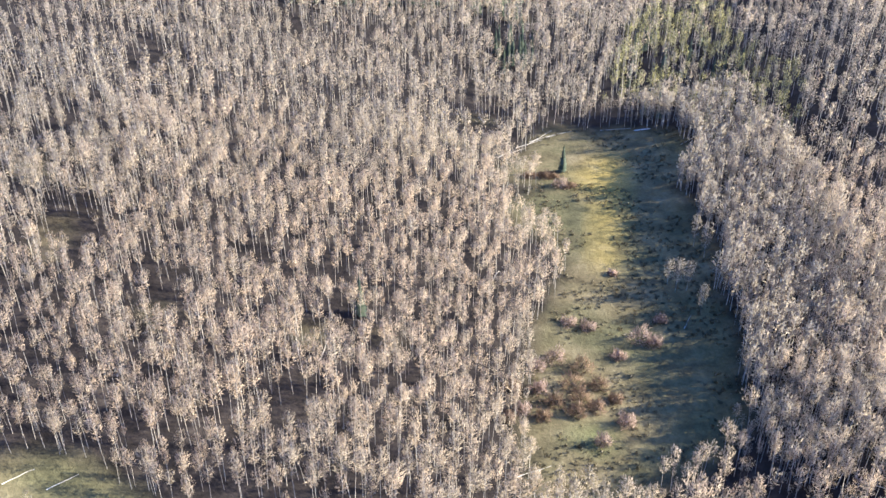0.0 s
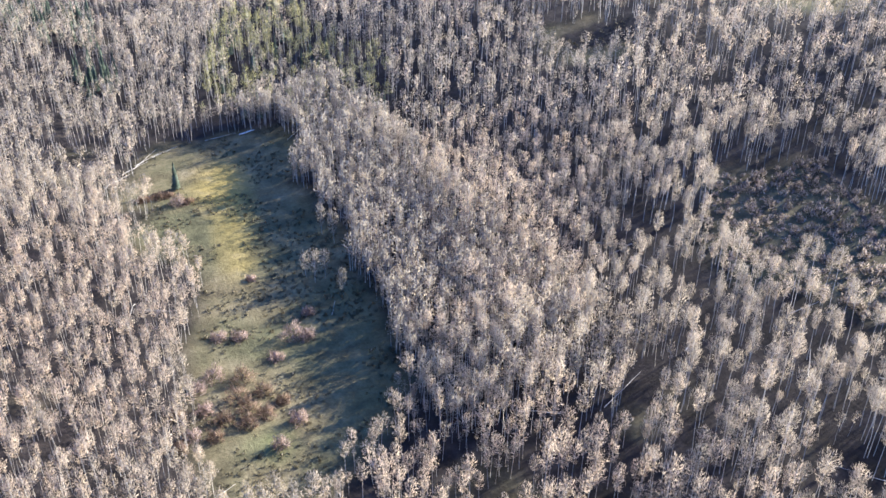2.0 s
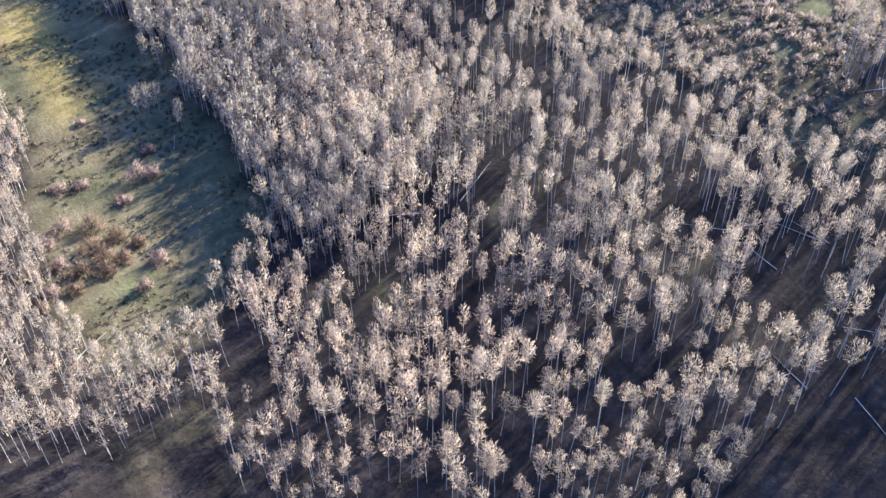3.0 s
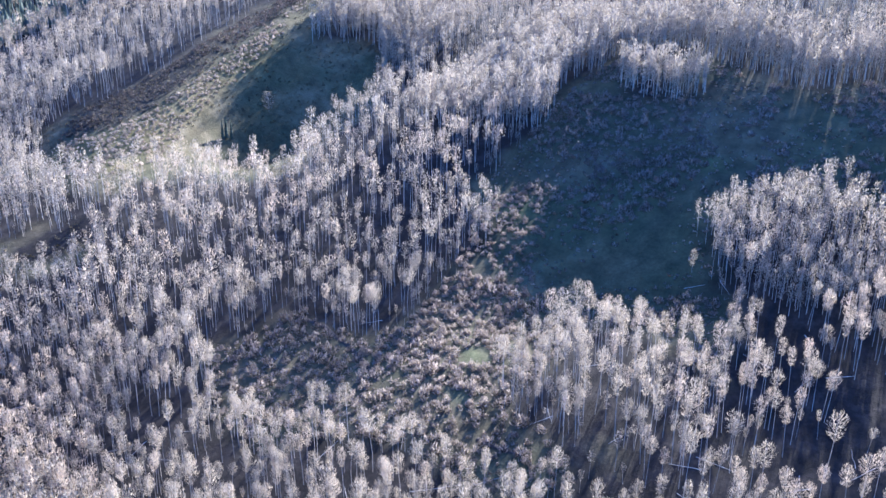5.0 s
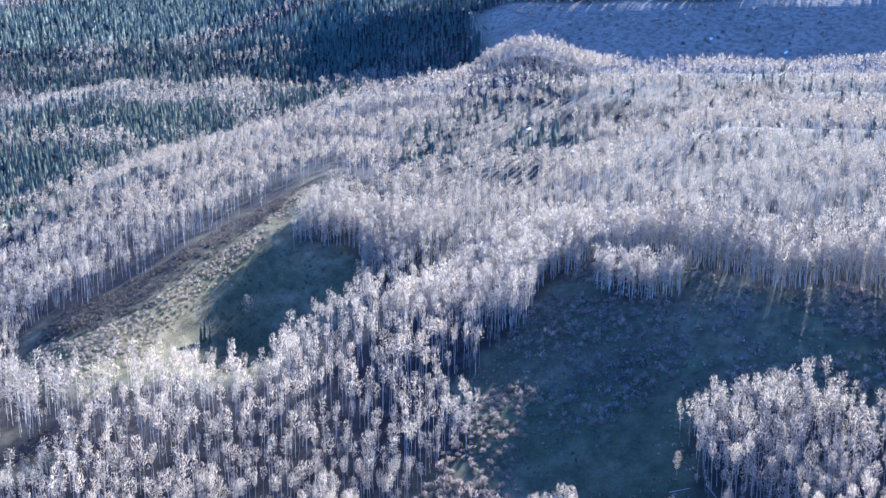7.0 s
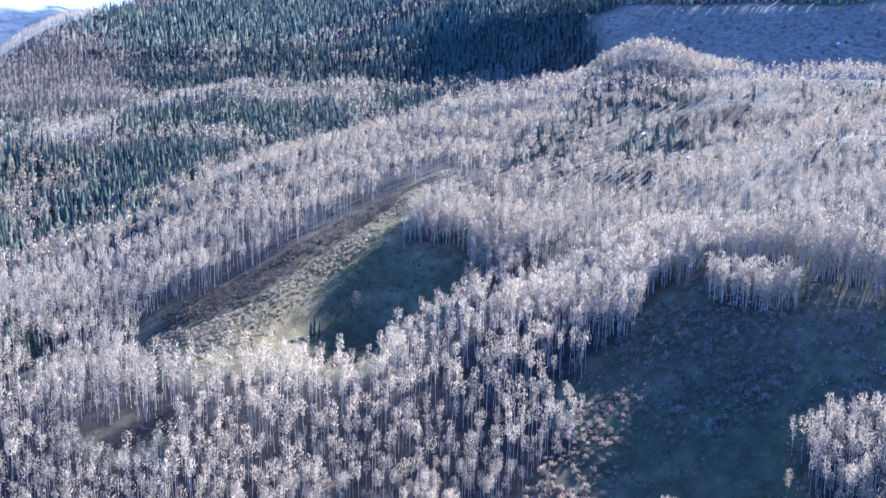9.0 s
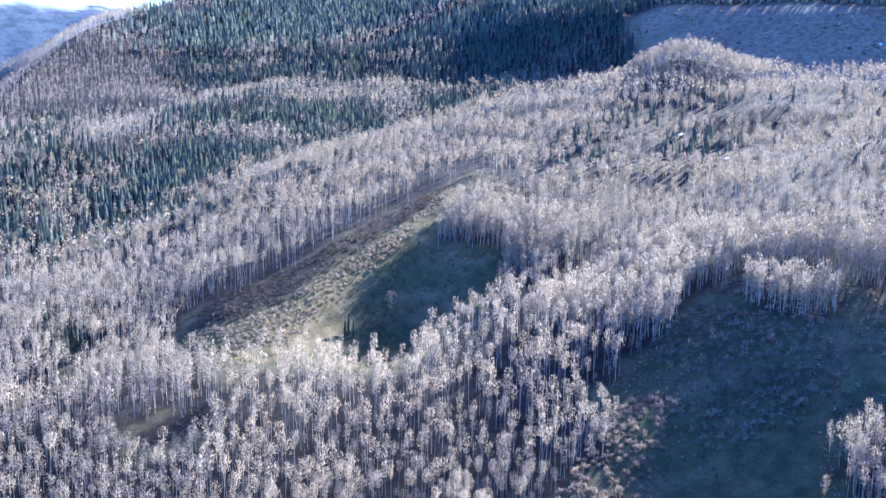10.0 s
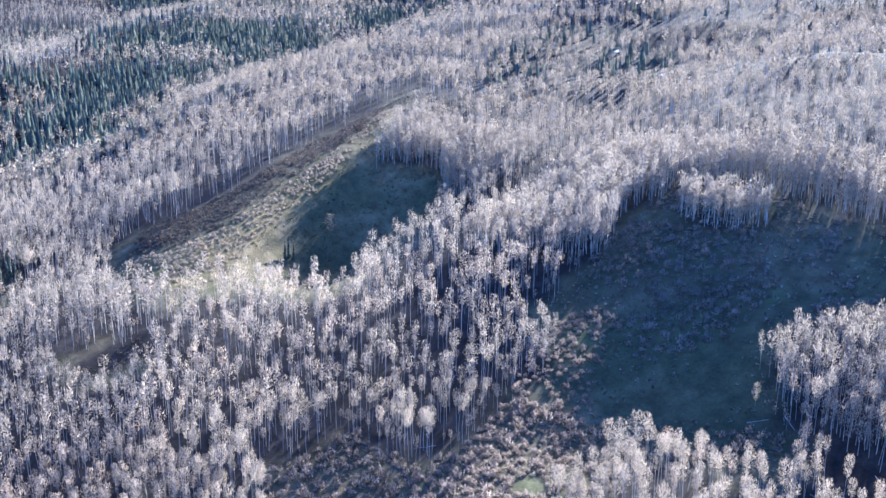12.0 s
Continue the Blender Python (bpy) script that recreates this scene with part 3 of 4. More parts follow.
# close thickets of young aspens: along the shaded edge of the clearing, on the ridge above the dark meadow, and beside it
RIGHT_STAND = [(190, 57), (197, 52), (203, 45), (202, 30), (194, 22), (176, 24), (168, 36), (178, 50)]
thickets = []
for (x0, x1, y0, y1, step, lo, hi), test in (
        ((44, 90, 92, 205, 1.5, 0.38, 0.58), lambda x, y: (x < 82) & (near(x, y, YOUNG) | (x + 0.1 * y < 86))),
        ((205, 290, 10, 150, 1.65, 0.44, 0.68), lambda x, y: (x + 0.14 * y > 228) & (x < 262 + 0.14 * y)),
        ((165, 205, 20, 60, 1.7, 0.36, 0.52), lambda x, y: inside(x, y, RIGHT_STAND)),
        ((248, 300, 172, 226, 1.9, 0.5, 0.75), lambda x, y: x < 290)):
    x, y, rng = scatter(x0, x1, y0, y1, step, 36 + len(thickets))
    keep = test(x, y) & ~open_land(x, y) & (rng.uniform(size=x.shape) < 0.9)
    x, y = x[keep], y[keep]
    n = len(x)
    thickets.append(np.stack([x, y, land(x, y) - 0.05, rng.uniform(lo, hi, n), rng.uniform(0.92, 1.1, n), rng.uniform(0, 6.28, n), rng.integers(0, 6, n)], -1))
thickets = np.concatenate(thickets)

# saplings fringe the woods towards the open land
x, y, rng = scatter(-80, 300, 30, 300, 2.0, 37)
r = np.hypot(x, y)
keep = seen_land(x, y) & (r < 300) & ~open_land(x, y)
x, y = x[keep], y[keep]
keep = (edged(open_land, x, y, 4.0) > 0) & (rng.uniform(size=x.shape) < 0.5)
x, y = x[keep], y[keep]
n = len(x)
more = np.stack([x, y, land(x, y) - 0.05, rng.uniform(0.2, 0.48, n), rng.uniform(0.92, 1.1, n), rng.uniform(0, 6.28, n), rng.integers(6, 12, n)], -1)
aspens[1] = (np.concatenate([aspens[1][0], more]), np.concatenate([aspens[1][1], rng.uniform(0.2, 0.7, n)]))

# the hill behind, spruce to its top
x, y, rng = scatter(350, 1560, 0, 1500, 6.3, 31)
r, a = np.hypot(x, y), bearing(x, y)
keep = (r > np.where(a > 61, 925, 1010)) & (r < 1480) & (a > 25) & (a < 88) & ~bare_slope(x, y)
keep &= (field(x, y, 90, 33) * 0.6 + field(x, y, 30, 34) * 0.4 > np.where(a > 57, 0.36, 0.2))
x, y = x[keep], y[keep]
n = len(x)
hill = np.stack([x, y, land(x, y) - 0.1, rng.uniform(0.5, 0.95, n), rng.uniform(0.9, 1.15, n), rng.uniform(0, 6.28, n), rng.integers(0, 4, n)], -1)
hill_tone = rng.uniform(0.2, 1, n)
bright = (np.abs(r[keep] - 995 - 18 * (a[keep] - 42)) < 16 + 18 * field(x, y, 25, 47)) & (a[keep] > 40) & (a[keep] < 57)
bright |= a[keep] < 32.2 + 0.6 * rng.normal(size=n)
bright |= field(x, y, 120, 38) * 0.6 + field(x, y, 35, 39) * 0.4 + rng.normal(0, 0.03, n) > np.where(a[keep] < 57, 0.57, 0.7)
hill_aspens, hill_aspens_tone, hill, hill_tone = hill[bright], hill_tone[bright] * 0.5, hill[~bright], hill_tone[~bright]


def whole(pair):
    (tv, tf), (cv, cf, cn) = pair
    v, f, m = joined((tv, tf, 0), (cv, cf, 1))
    if cn is None:
        return v, f, m, None
    out = unit(np.stack([tv[:, 0], tv[:, 1], np.zeros(len(tv))], -1) - np.concatenate([np.repeat([np.append(tv[k:k + 3, :2].mean(0), 0)], 3, 0) for k in range(0, len(tv), 3)]))
    return v, f, m, np.concatenate([out, cn])



aspens[3] = (np.concatenate([aspens[3][0], hill_aspens]), np.concatenate([aspens[3][1], hill_aspens_tone]))

# six old and six young forms for each distance
NEAR = [aspen(100 + k, 300, 0.074, 0.68, 3, 2, low=0.60 + 0.03 * (k % 3), wide=1.3 + 0.16 * (k % 4)) for k in range(6)]
NEAR += [aspen(106 + k, 215, 0.105, 0.76, 3, 1, low=0.52 + 0.04 * (k % 3), wide=1.5 + 0.16 * (k % 4)) for k in range(6)]
MIDDLE = [aspen(120 + k, 100, 0.137, 0.78, 3, 1, low=0.60 + 0.03 * (k % 3), wide=1.35 + 0.16 * (k % 4)) for k in range(6)]
MIDDLE += [aspen(126 + k, 88, 0.18, 0.88, 3, 1, low=0.51 + 0.04 * (k % 3), wide=1.6 + 0.16 * (k % 4)) for k in range(6)]
FAR = [aspen(140 + k, 110, 0.25, 1.05, 3, 1, low=0.58, wide=2.1 + 0.2 * (k % 4)) for k in range(6)]
FARTHEST = [aspen(150 + k, 20, 0.54, 1.4, 3, 1, low=0.54, wide=2.1) for k in range(6)]
THICKET = [aspen(160 + k, 88, 0.275, 0.95, 3, 1, low=0.36 + 0.04 * (k % 3), wide=1.7 + 0.16 * (k % 4)) for k in range(6)]

SINGLE = [aspen(200 + k, 440, 0.060, 0.66, 4, 3, low=0.60 + 0.03 * (k % 3), wide=1.3 + 0.16 * (k % 4)) for k in range(6)]
SINGLE += [aspen(206 + k, 320, 0.082, 0.74, 4, 2, low=0.52 + 0.04 * (k % 3), wide=1.5 + 0.16 * (k % 4)) for k in range(6)]

# the three hundred aspens round the shrub meadow stand as single trees
sp, tn = aspens[0]
order = np.argsort(np.hypot(sp[:, 0] - NEAR_STAND[0], sp[:, 1] - NEAR_STAND[1]))
first, rest = order[:300], order[300:]
tree_parts = []
for k, (trunk, crown) in enumerate(SINGLE):
    tm = mesh_from("trunk", *trunk, [BARK], smooth_faces=True)
    cm = mesh_from("crown", *crown[:2], [TWIG], normals=crown[2], tone=np.full(len(crown[0]), 0.25 + 0.1 * (k % 6)))
    tree_parts.append((tm, cm))
for i in first:
    x, y, z, s, tall, turn, k = sp[i]
    tree = thing("aspen_tree", "bare spring aspen with slender white trunk and rounded twiggy crown", "tree", "aspens round the shrub meadow")
    tree.matrix_world = pose(x, y, z, *(np.degrees(np.array([0.02 * math.sin(i), 0.02 * math.cos(i * 1.7), turn])))) @ Matrix.Diagonal((s, s, s * tall, 1))
    part("trunk", tree_parts[int(k)][0], tree, "white bark trunk")
    part("crown", tree_parts[int(k)][1], tree, "grey-tan leafless twigs")

for name, shapes, (s, t), label in (
        ("aspen_wood", NEAR, (sp[rest], tn[rest]), "dense wood of bare pale aspens around grassy clearings"),
        ("aspen_wood", MIDDLE, aspens[1], "bare pale aspens in stands between shaded meadows"),
        ("aspen_wood", FAR, aspens[2], "bare greyish aspens covering the rising slope"),
        ("aspen_wood", FARTHEST, aspens[3], "bare greyish aspens on the distant slopes and knolls")):
    tagged(planted(name, [whole(q) for q in shapes], s, [BARK, TWIG], t), label, "trees", kind="stuff")
tagged(planted("aspen_thicket", [whole(q) for q in THICKET], thickets, [BARK, TWIG], np.random.default_rng(5).uniform(0.2, 0.7, len(thickets))), "close thicket of young bare aspens at the meadow edge", "trees", kind="stuff")
s, t = np.concatenate([q[0] for q in leafing]), np.concatenate([q[1] for q in leafing])
tagged(planted("leafing_aspens", [whole(q) for q in MIDDLE], s, [BARK, LEAFY], t), "aspens in fresh yellow-green leaf beside the clearing", "trees", kind="stuff")
NEAR_FIR = [conifer(160 + k, 7, 10, wide=1.7) for k in range(4)]
FAR_FIR = [conifer(170 + k, 3, 6, wide=2.0) for k in range(4)]
for f in firs:
    f[0][:, 6] %= 4
s, t = np.concatenate([firs[0][0], firs[1][0]]), np.concatenate([firs[0][1], firs[1][1]])
tagged(planted("spruce_stand", [whole(q) for q in NEAR_FIR], s, [CONIFER_BARK, NEEDLE], t), "dark green spruces standing among bare aspens", "trees", kind="stuff")
HILL_FIR = [conifer(180 + k, 2, 5, wide=2.3) for k in range(4)]
tagged(planted("spruce_wood", [(q[1][0], q[1][1], np.ones(len(q[1][1]), int), q[1][2]) for q in FAR_FIR], np.concatenate([firs[2][0], firs[3][0]]), [CONIFER_BARK, HAZED_NEEDLE], np.concatenate([firs[2][1], firs[3][1]])), "spruce wood mixed with pale aspens, needles paled for haze", "trees", kind="stuff")
tagged(planted("spruce_hill", [(q[1][0], q[1][1], np.ones(len(q[1][1]), int), q[1][2]) for q in HILL_FIR], hill, [CONIFER_BARK, HAZED_NEEDLE], hill_tone), "spruce wood on the far hillside, needles paled for haze", "trees", kind="stuff")

# ---- shrubs and tufts of the open land ----


def low_growth(name, poly, step, shapes, mat, seed, sizes, label, keep=0.45, lump=9):
    x0, x1 = min(p[0] for p in poly), max(p[0] for p in poly)
    y0, y1 = min(p[1] for p in poly), max(p[1] for p in poly)
    x, y, rng = scatter(x0, x1, y0, y1, step, seed)
    ok = inside(x, y, poly) & ~near(x, y, FRESH[:2]) & (field(x, y, lump, seed) * 0.6 + field(x, y, lump / 3, seed + 1) * 0.4 > keep)
    x, y = x[ok], y[ok]
    n = len(x)
    spots = np.stack([x, y, land(x, y) - 0.03, rng.uniform(*sizes, n), rng.uniform(0.7, 1.3, n), rng.uniform(0, 6.28, n), rng.integers(0, len(shapes), n)], -1)
    tone = np.clip(0.5 * field(x, y, 17, seed + 2) + 0.5 * rng.uniform(size=n), 0, 1)
    return tagged(planted(name, [(q[0], q[1], np.zeros(len(q[1]), int), q[2]) for q in shapes], spots, [mat], tone), label, "shrubs", kind="stuff")


MOUND = [bush(320 + k, 170, 0.085, 1.1, 1.0, 0.42) for k in range(5)]
ROUND = [bush(300 + k, 80, 0.115, 1.1, 0.9, 0.5) for k in range(5)]
TUFT = [bush(310 + k, 16, 0.16, 0.5, 0.5, 0.4) for k in range(5)]
low_growth("shrub_field", SHRUB_FIELD, 1.75, MOUND, SHRUB, 41, (0.55, 1.1), "knee-high grey-pink leafless shrubs crowding the meadow", 0.30, 7)
low_growth("scattered_shrubs", DARK_MEADOW, 2.1, ROUND, SHRUB, 44, (0.6, 1.7), "scattered grey shrubs on shaded grass", 0.42, 22)
low_growth("meadow_tufts", DARK_MEADOW, 1.8, TUFT, SHRUB, 47, (0.7, 1.6), "low grey-green tufts in shaded grass", 0.42, 12)
low_growth("meadow_shrubs", LIT_STRIP, 1.25, ROUND, SHRUB, 50, (0.4, 0.85), "pale low shrubs along the sloping meadow", 0.36, 6)
low_growth("meadow_tufts", LONG_MEADOW, 1.9, TUFT, SAGE, 53, (0.6, 1.3), "grass and sage tufts on the sloping meadow", 0.35, 14)
low_growth("sage_tufts", CLEARING, 1.15, TUFT, SAGE, 56, (0.5, 1.35), "small dark sage tufts in the clearing", 0.50, 8)
low_growth("sage_tufts", GLADE, 1.6, TUFT, SAGE, 59, (0.6, 1.4), "small sage tufts in a grassy gap", 0.4, 9)
low_growth("shade_dark_shrubs", WOOD_FOOT, 1.5, ROUND, SHADED_TWIG, 65, (0.4, 0.9), "purple-brown leafless shrubs, darkened for shade at the foot of the wood", 0.3, 8)
low_growth("hillside_shrubs", BARE_SLOPE, 13, ROUND, SHRUB, 62, (1.6, 3.5), "dry shrubs on the bare brown slope", 0.55, 60)

# ---- bushes that stand apart ----
# x, y, half width, height, kind: willow (w) or pale (p)
BUSHES = [
    (17, 118, 2.1, 2.4, "p"), (14, 116, 1.8, 2.0, "p"), (21, 116, 2.3, 2.6, "w"), (19, 112, 2.4, 2.6, "w"), (14, 111, 1.7, 1.9, "p"),
    (23, 112, 2.0, 2.2, "w"), (16, 108, 2.0, 2.2, "w"), (19, 106, 1.9, 2.1, "w"), (22, 107, 1.8, 2.0, "w"), (26, 104, 1.7, 2.3, "p"),
    (22, 100, 1.6, 2.2, "p"), (14, 105, 1.6, 1.9, "w"), (11, 106, 1.7, 2.1, "p"), (9, 104, 1.5, 1.8, "w"), (27, 119, 1.6, 1.4, "p"),
    (23, 126, 1.8, 1.6, "p"), (23, 172, 2.0, 2.2, "p"), (20, 127, 1.7, 1.4, "p"), (31, 123, 2.4, 3.2, "p"), (29, 141, 1.2, 1.1, "p"),
    (10, 111, 1.6, 1.8, "w"), (25, 109, 1.5, 1.7, "w"), (20, 109, 2.0, 2.3, "w"), (35, 128, 1.4, 1.6, "p"), (17, 176, 1.9, 1.3, "w"), (20, 176, 2.0, 1.4, "w"), (22, 176, 1.5, 1.1, "w"), (25, 172, 1.6, 1.2, "w"), (33, 122, 1.6, 2.2, "p"),
]
for k, (x, y, wide, tall, kind) in enumerate(BUSHES):
    ob = new("willow_bush" if kind == "w" else "pale_bush")
    tagged(ob, "rust-brown leafless willow bush in the sunny clearing" if kind == "w" else "pinkish-grey leafless bush in the grassy clearing", "bush", "bushes in the clearing")
    ob.location = (x, y, float(land(x, y)))
    v, f, nrm = bush(400 + k, 420, 0.075, tall, wide, 0.9)
    part("crown", mesh_from("crown", v, f, [WILLOW if kind == "w" else PINK], normals=nrm, tone=np.full(len(v), 0.3 + 0.4 * (k % 5) / 4)), ob)
    rng = np.random.default_rng(450 + k)
    w = rng.uniform(0, 6.28, 14)
    tip = np.stack([np.cos(w) * wide * 0.7, np.sin(w) * wide * 0.7, np.full(14, tall * 0.7)], -1) * rng.uniform(0.6, 1, (14, 1))
    part("stem_base", mesh_from("stem_base", *slivers(np.stack([np.cos(w) * 0.15, np.sin(w) * 0.15, np.full(14, -0.05)], -1), tip, np.full(14, 0.09), rng), [CONIFER_BARK]), ob)


def single_tree(name, label, x, y, shape, size, mats, tone=0.5, group=""):
    ob = thing(name, label, "tree", group)
    ob.matrix_world = pose(x, y, float(land(x, y)) - 0.05, 0, 0, (x * 37) % 360) @ Matrix.Diagonal((size, size, size, 1))
    part("trunk", mesh_from("trunk", *shape[0], [mats[0]], smooth_faces=True), ob)
    part("crown", mesh_from("crown", *shape[1][:2], [mats[1]], normals=shape[1][2], tone=np.full(len(shape[1][0]), tone)), ob)
    return ob


single_tree("fir_tree", "small dark green fir standing alone in the clearing", 24, 178, conifer(500, 11, 14, wide=2.4), 0.42, (CONIFER_BARK, NEEDLE), 0.6)
single_tree("fir_tree", "small dark fir in a gap of the bare wood", -13, 122, conifer(501, 9, 12, wide=2.2), 0.5, (CONIFER_BARK, NEEDLE), 0.4)
for k, (x, y, size) in enumerate([(39, 136, 0.5), (41, 136.5, 0.42), (38, 138, 0.4), (42, 130, 0.42), (46, 146, 0.5), (45, 150, 0.45), (51, 190, 0.6)]):
    single_tree("young_aspen", "young bare aspen in the shade at the edge of the clearing", x, y, aspen(510 + k, 380, 0.14, 0.8, 4, 3, low=0.3, wide=2.4), size, (BARK, TWIG), 0.4, "young aspens in the clearing")
BUSH_SPOT = (215, 202)
single_tree("round_bush", "lone rounded leafless bush on the shaded meadow", *BUSH_SPOT, aspen(530, 420, 0.2, 1.2, 3, 2, low=0.12, wide=5.0), 0.42, (BARK, TWIG), 0.4)
single_tree("fir_tree", "small dark green fir at the meadow edge", 194, 199, conifer(540, 8, 10, wide=1.6), 0.5, (CONIFER_BARK, NEEDLE), 0.6)
single_tree("fir_tree", "small dark green fir at the meadow edge", 192.5, 199, conifer(541, 8, 10, wide=1.6), 0.42, (CONIFER_BARK, NEEDLE), 0.6)
single_tree("fir_tree", "small dark green fir at the meadow edge", 195.5, 198.5, conifer(542, 8, 10, wide=1.6), 0.4, (CONIFER_BARK, NEEDLE), 0.6)
single_tree("young_aspen", "lone young aspen on the shaded meadow", 176, 56, aspen(550, 300, 0.14, 0.8, 4, 3, low=0.25, wide=2.2), 0.35, (BARK, TWIG), 0.4)

# ---- fallen trunks ----


def fallen_log(x, y, turn, length, thick, seed):
    rng = np.random.default_rng(seed)
    knees = 5
    s = np.linspace(-0.5, 0.5, knees) * length
    lx, ly = x + np.cos(turn) * s, y + np.sin(turn) * s
    lz = land(lx, ly)
    lz = np.maximum(lz, np.linspace(lz[0], lz[-1], knees)) - float(land(x, y)) + thick * 0.4
    rad = np.linspace(thick, thick * 0.35, knees) / 2
    v, f, sides = [], [], 6
    for k in range(knees):
        off = rng.normal(0, 0.05)
        for q in range(sides):
            w = 2 * math.pi * q / sides
            v.append((s[k], off + rad[k] * math.cos(w), rad[k] * math.sin(w)))
    for k in range(knees - 1):
        for q in range(sides):
            a, b = k * sides + q, k * sides + (q + 1) % sides
            f += [(a, b, b + sides), (a, b + sides, a + sides)]
    for q in range(1, sides - 1):
        f += [(0, q + 1, q), ((knees - 1) * sides, (knees - 1) * sides + q, (knees - 1) * sides + q + 1)]
    v = np.array(v)
    v[:, 2] += np.repeat(lz, sides)
    ob = new("fallen_log", mesh_from("fallen_log", v, np.array(f), [LOG]))
    ob.matrix_world = pose(x, y, float(land(x, y)), 0, 0, math.degrees(turn))
    return tagged(ob, "weathered pale aspen trunk lying on the ground", "log", "fallen aspen trunks")


for k, (x, y, deg, length) in enumerate([(20.5, 193.0, 49, 9), (15.0, 186.5, 37, 5.0), (12.5, 185.0, 53, 5.0), (-45.0, 82.0, 45, 4), (-50.0, 82.0, 45, 4), (-17.5, 113.5, 82, 7.1), (108.5, 62.0, -39, 6.4), (70.0, 88.0, 22, 9), (100.0, 67.0, 27, 4.5), (161.5, 58.5, -72, 4), (157.5, 23.0, -53, 5.0), (143.0, 60.0, -45, 5.7), (165.0, 30.0, -135, 4), (173.5, 48.5, -135, 4.2), (172.5, 54.0, -63, 4), (84.5, 91.0, 22, 5.4), (103.5, 68.0, -50, 7.8), (39.5, 128.0, 63, 4), (18.0, 190.0, 34, 7.2), (21.5, 193.0, 30, 8.1), (25.0, 194.5, 27, 6.7), (37.5, 196.5, 8, 7.1)]):
    fallen_log(x, y, radians(deg), length, 0.12, 600 + k)
rng = np.random.default_rng(77)
count = 0
for spot in range(400):
    a, r = radians(rng.uniform(-28, 84)), rng.uniform(82, 215)
    x, y = r * math.sin(a), r * math.cos(a)
    wild = bool(inside(np.array([x]), np.array([y]), THIN_WOOD)[0])
    if bool(open_land(np.array([x]), np.array([y]))[0]) or (not wild and rng.uniform() < (0.7 if x > 50 else 0.93)):
        continue
    fallen_log(x, y, rng.uniform(0, 6.28), rng.uniform(3, 7), rng.uniform(0.07, 0.12), 700 + spot)
    count += 1
    if count >= 80:
        break

# ---- snow left in the shade ----
for k, (x, y, wide, deep) in enumerate([(43, 196, 1.7, 0.2), (415, 188, 2.5, 2.0), (467, 237, 3, 2.2), (786, 234, 2.0, 1.2), (814, 191, 2.6, 1.0), (818, 252, 2.2, 1.0)]):
    rng = np.random.default_rng(800 + k)
    n = 22
    w = np.linspace(0, 2 * math.pi, n, endpoint=False)
    rad = 1 + 0.3 * np.sin(2 * w + k) + 0.2 * np.sin(3 * w + 2 * k) + rng.normal(0, 0.08, n)
    rows = []
    for q, up in ((1.0, -0.05), (0.85, 0.12), (0.5, 0.2), (0.15, 0.22)):
        ox, oy = np.cos(w) * rad * wide * q, np.sin(w) * rad * deep * q
        rows.append(np.stack([ox, oy, land(x + ox, y + oy) - float(land(x, y)) + up], -1))
    v = np.concatenate(rows)
    f = [(a * n + b, a * n + (b + 1) % n, (a + 1) * n + (b + 1) % n, (a + 1) * n + b) for a in range(3) for b in range(n)]
    tri = [t for a, b, c, d in f for t in ((a, b, c), (a, c, d))] + [(3 * n, 3 * n + b, 3 * n + b + 1) for b in range(1, n - 1)]
    ob = new("snow_patch", mesh_from("snow_patch", v, np.array(tri), [SNOW], smooth_faces=True))
    ob.location = (x, y, float(land(x, y)))
    tagged(ob, "thin patch of old white snow on the ground", "snow", "snow patches")

# ---- the trail through the shrubs ----


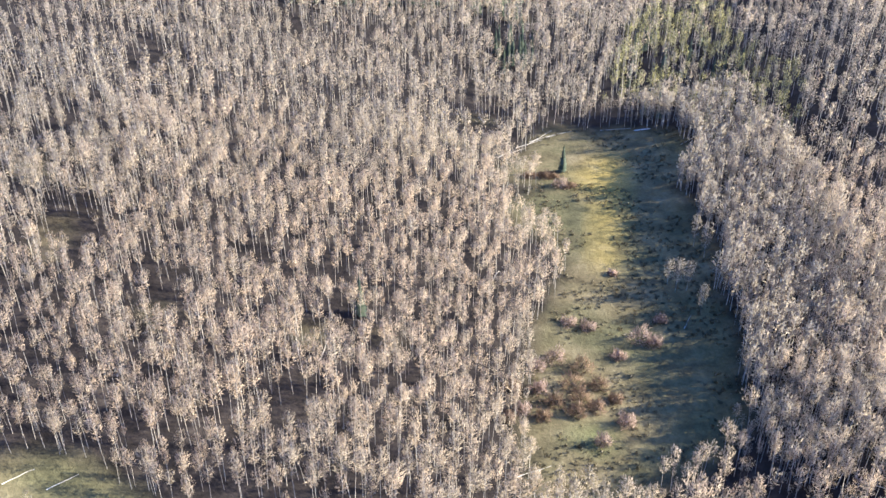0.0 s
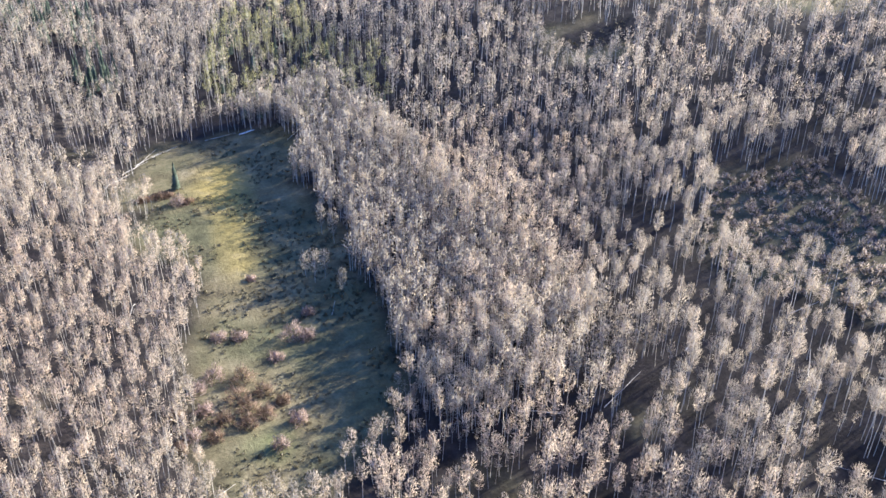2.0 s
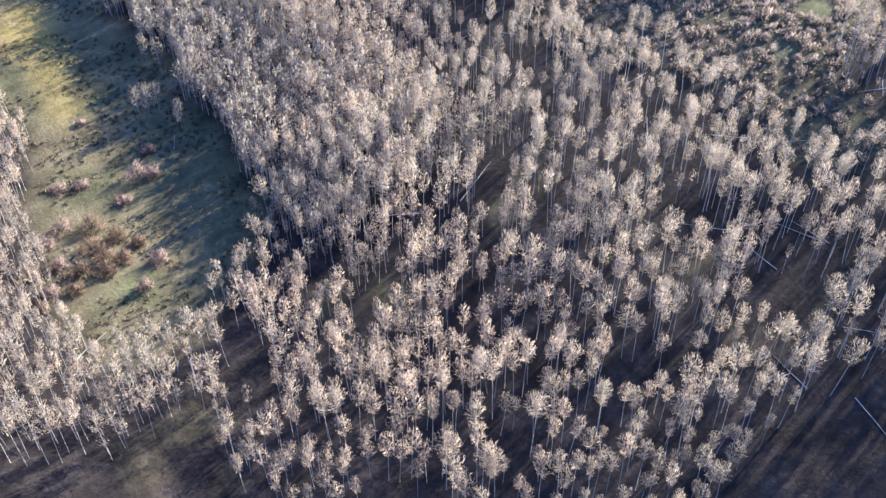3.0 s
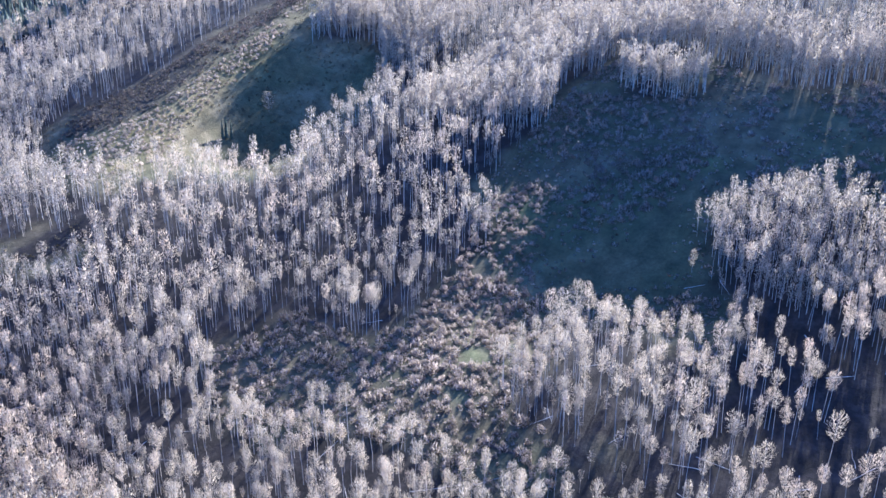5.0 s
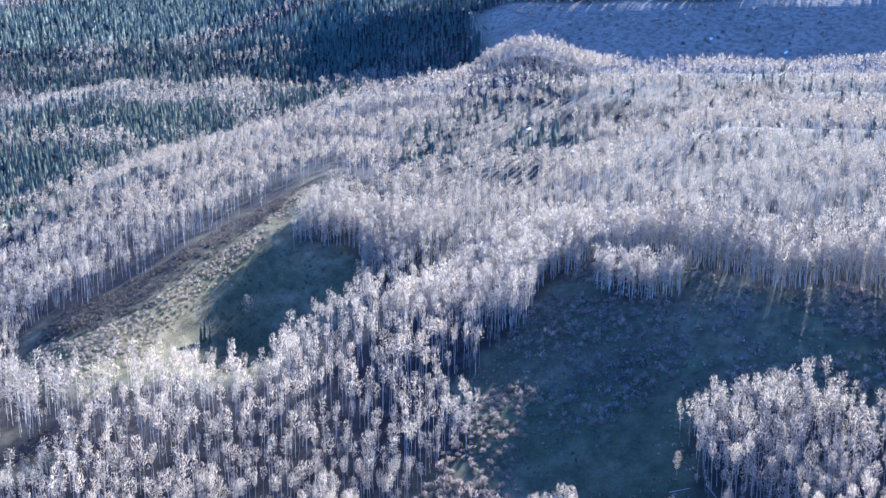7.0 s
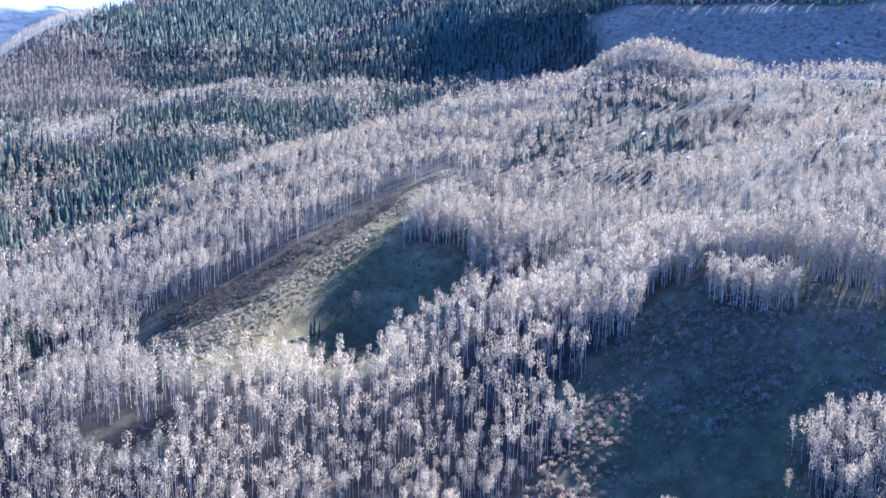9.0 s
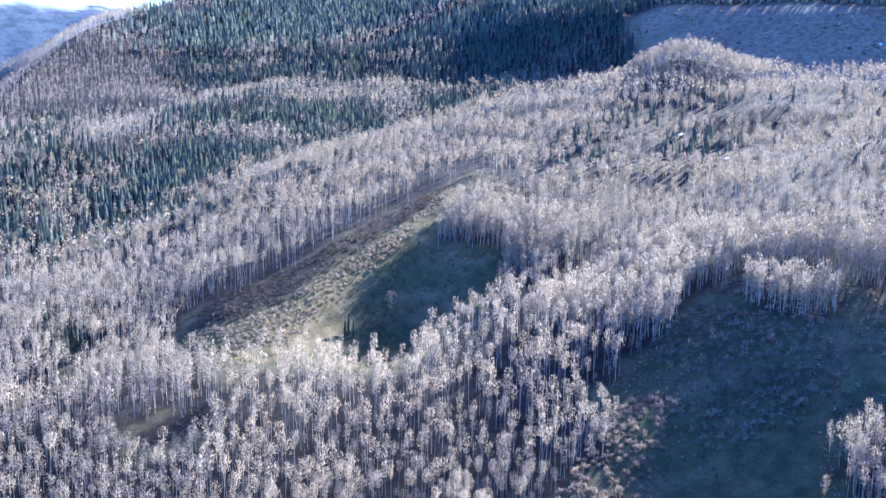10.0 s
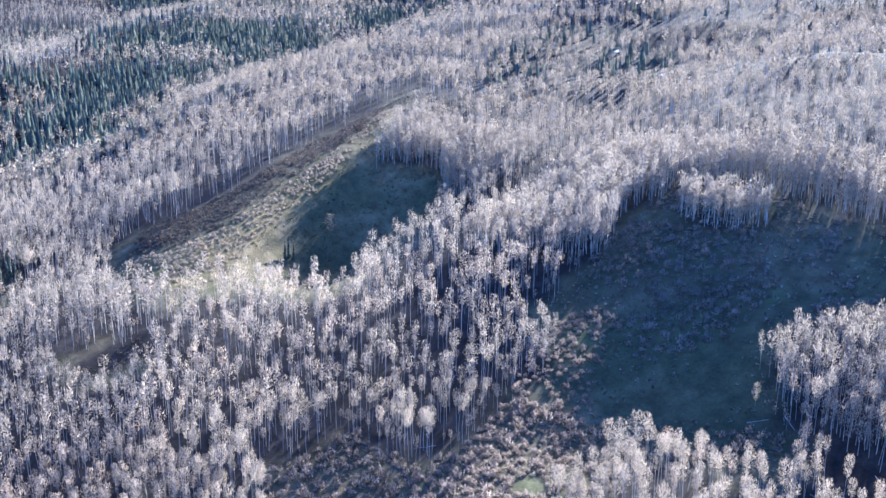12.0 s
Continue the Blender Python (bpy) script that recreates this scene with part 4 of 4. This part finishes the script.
def ribbon(name, points, width, mat):
    p = np.array(points, float)
    s = np.linspace(0, len(p) - 1, len(p) * 8)
    x, y = np.interp(s, np.arange(len(p)), p[:, 0]), np.interp(s, np.arange(len(p)), p[:, 1])
    x, y = x + 0.5 * (field(x, y, 5, 91) - 0.5), y + 0.5 * (field(x, y, 5, 92) - 0.5)
    tx, ty = np.gradient(x), np.gradient(y)
    q = np.hypot(tx, ty)
    tx, ty = tx / q, ty / q
    rows = []
    for off, up in ((-0.5, -0.05), (-0.42, 0.09), (0, 0.05), (0.42, 0.09), (0.5, -0.05)):
        ox, oy = x - ty * off * width, y + tx * off * width
        rows.append(np.stack([ox, oy, land(ox, oy) + up], -1))
    v, n = np.concatenate(rows), len(x)
    f = np.array([(a * n + b, (a + 1) * n + b, (a + 1) * n + b + 1, a * n + b + 1) for a in range(4) for b in range(n - 1)])[:, ::-1]
    return new(name, mesh_from(name, v, f, [mat], smooth_faces=True))


tagged(ribbon("trail", [(130, 118), (130, 111), (127, 103), (123, 96), (120, 91)], 0.9, TRAIL), "narrow dirt trail, darkened for the shade of the shrubs", "trail", kind="structure")
tagged(ribbon("trail", [(115, 68), (115, 64), (116, 60)], 0.9, TRAIL), "narrow dirt trail, darkened for the shade of the shrubs", "trail", kind="structure")

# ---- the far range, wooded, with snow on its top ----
FAR_RANGE, _n, _l, _b = material("far_wooded_range_glow", 1.0)
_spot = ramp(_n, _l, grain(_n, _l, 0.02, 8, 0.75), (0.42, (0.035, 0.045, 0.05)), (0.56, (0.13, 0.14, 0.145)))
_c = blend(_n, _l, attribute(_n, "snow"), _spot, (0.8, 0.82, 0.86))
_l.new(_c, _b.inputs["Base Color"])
# distance haze is put in as a faint bluish glow of the range itself
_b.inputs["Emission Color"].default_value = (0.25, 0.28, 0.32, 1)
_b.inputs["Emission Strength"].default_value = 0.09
aa = np.radians(np.linspace(-40, 110, 301))
rows, snow = [], []
top = np.interp(np.degrees(aa), (-40, 0, 20, 27, 29.5, 31, 33, 36, 60, 110), (330, 330, 310, 300, 285, 275, 250, 230, 260, 300)) + 14 * np.array([field(math.degrees(w) * 10, 3.0, 9, 95) for w in aa])
for q in np.linspace(0, 1, 24):
    dist = 3600 + 900 * q
    h = -60 + (top + 60) * (1 - (1 - q) ** 1.5)
    x, y = np.sin(aa) * dist, np.cos(aa) * dist
    h = h + (field(x, y, 240, 96) - 0.5) * 46 * math.sin(math.pi * q)
    rows.append(np.stack([x, y, h], -1))
    snow.append(smooth(h + (field(x, y, 60, 97) - 0.5) * 70, 225, 250))
nq, na = len(rows), len(aa)
f = np.array([(a * na + b, a * na + b + 1, (a + 1) * na + b + 1, (a + 1) * na + b) for a in range(nq - 1) for b in range(na - 1)])[:, ::-1]
tagged(new("backdrop", mesh_from("backdrop", np.concatenate(rows), f, [FAR_RANGE], smooth_faces=True, snow=np.concatenate(snow))), "wooded range with snow on its top, haze as faint glow", "mountain", kind="structure")
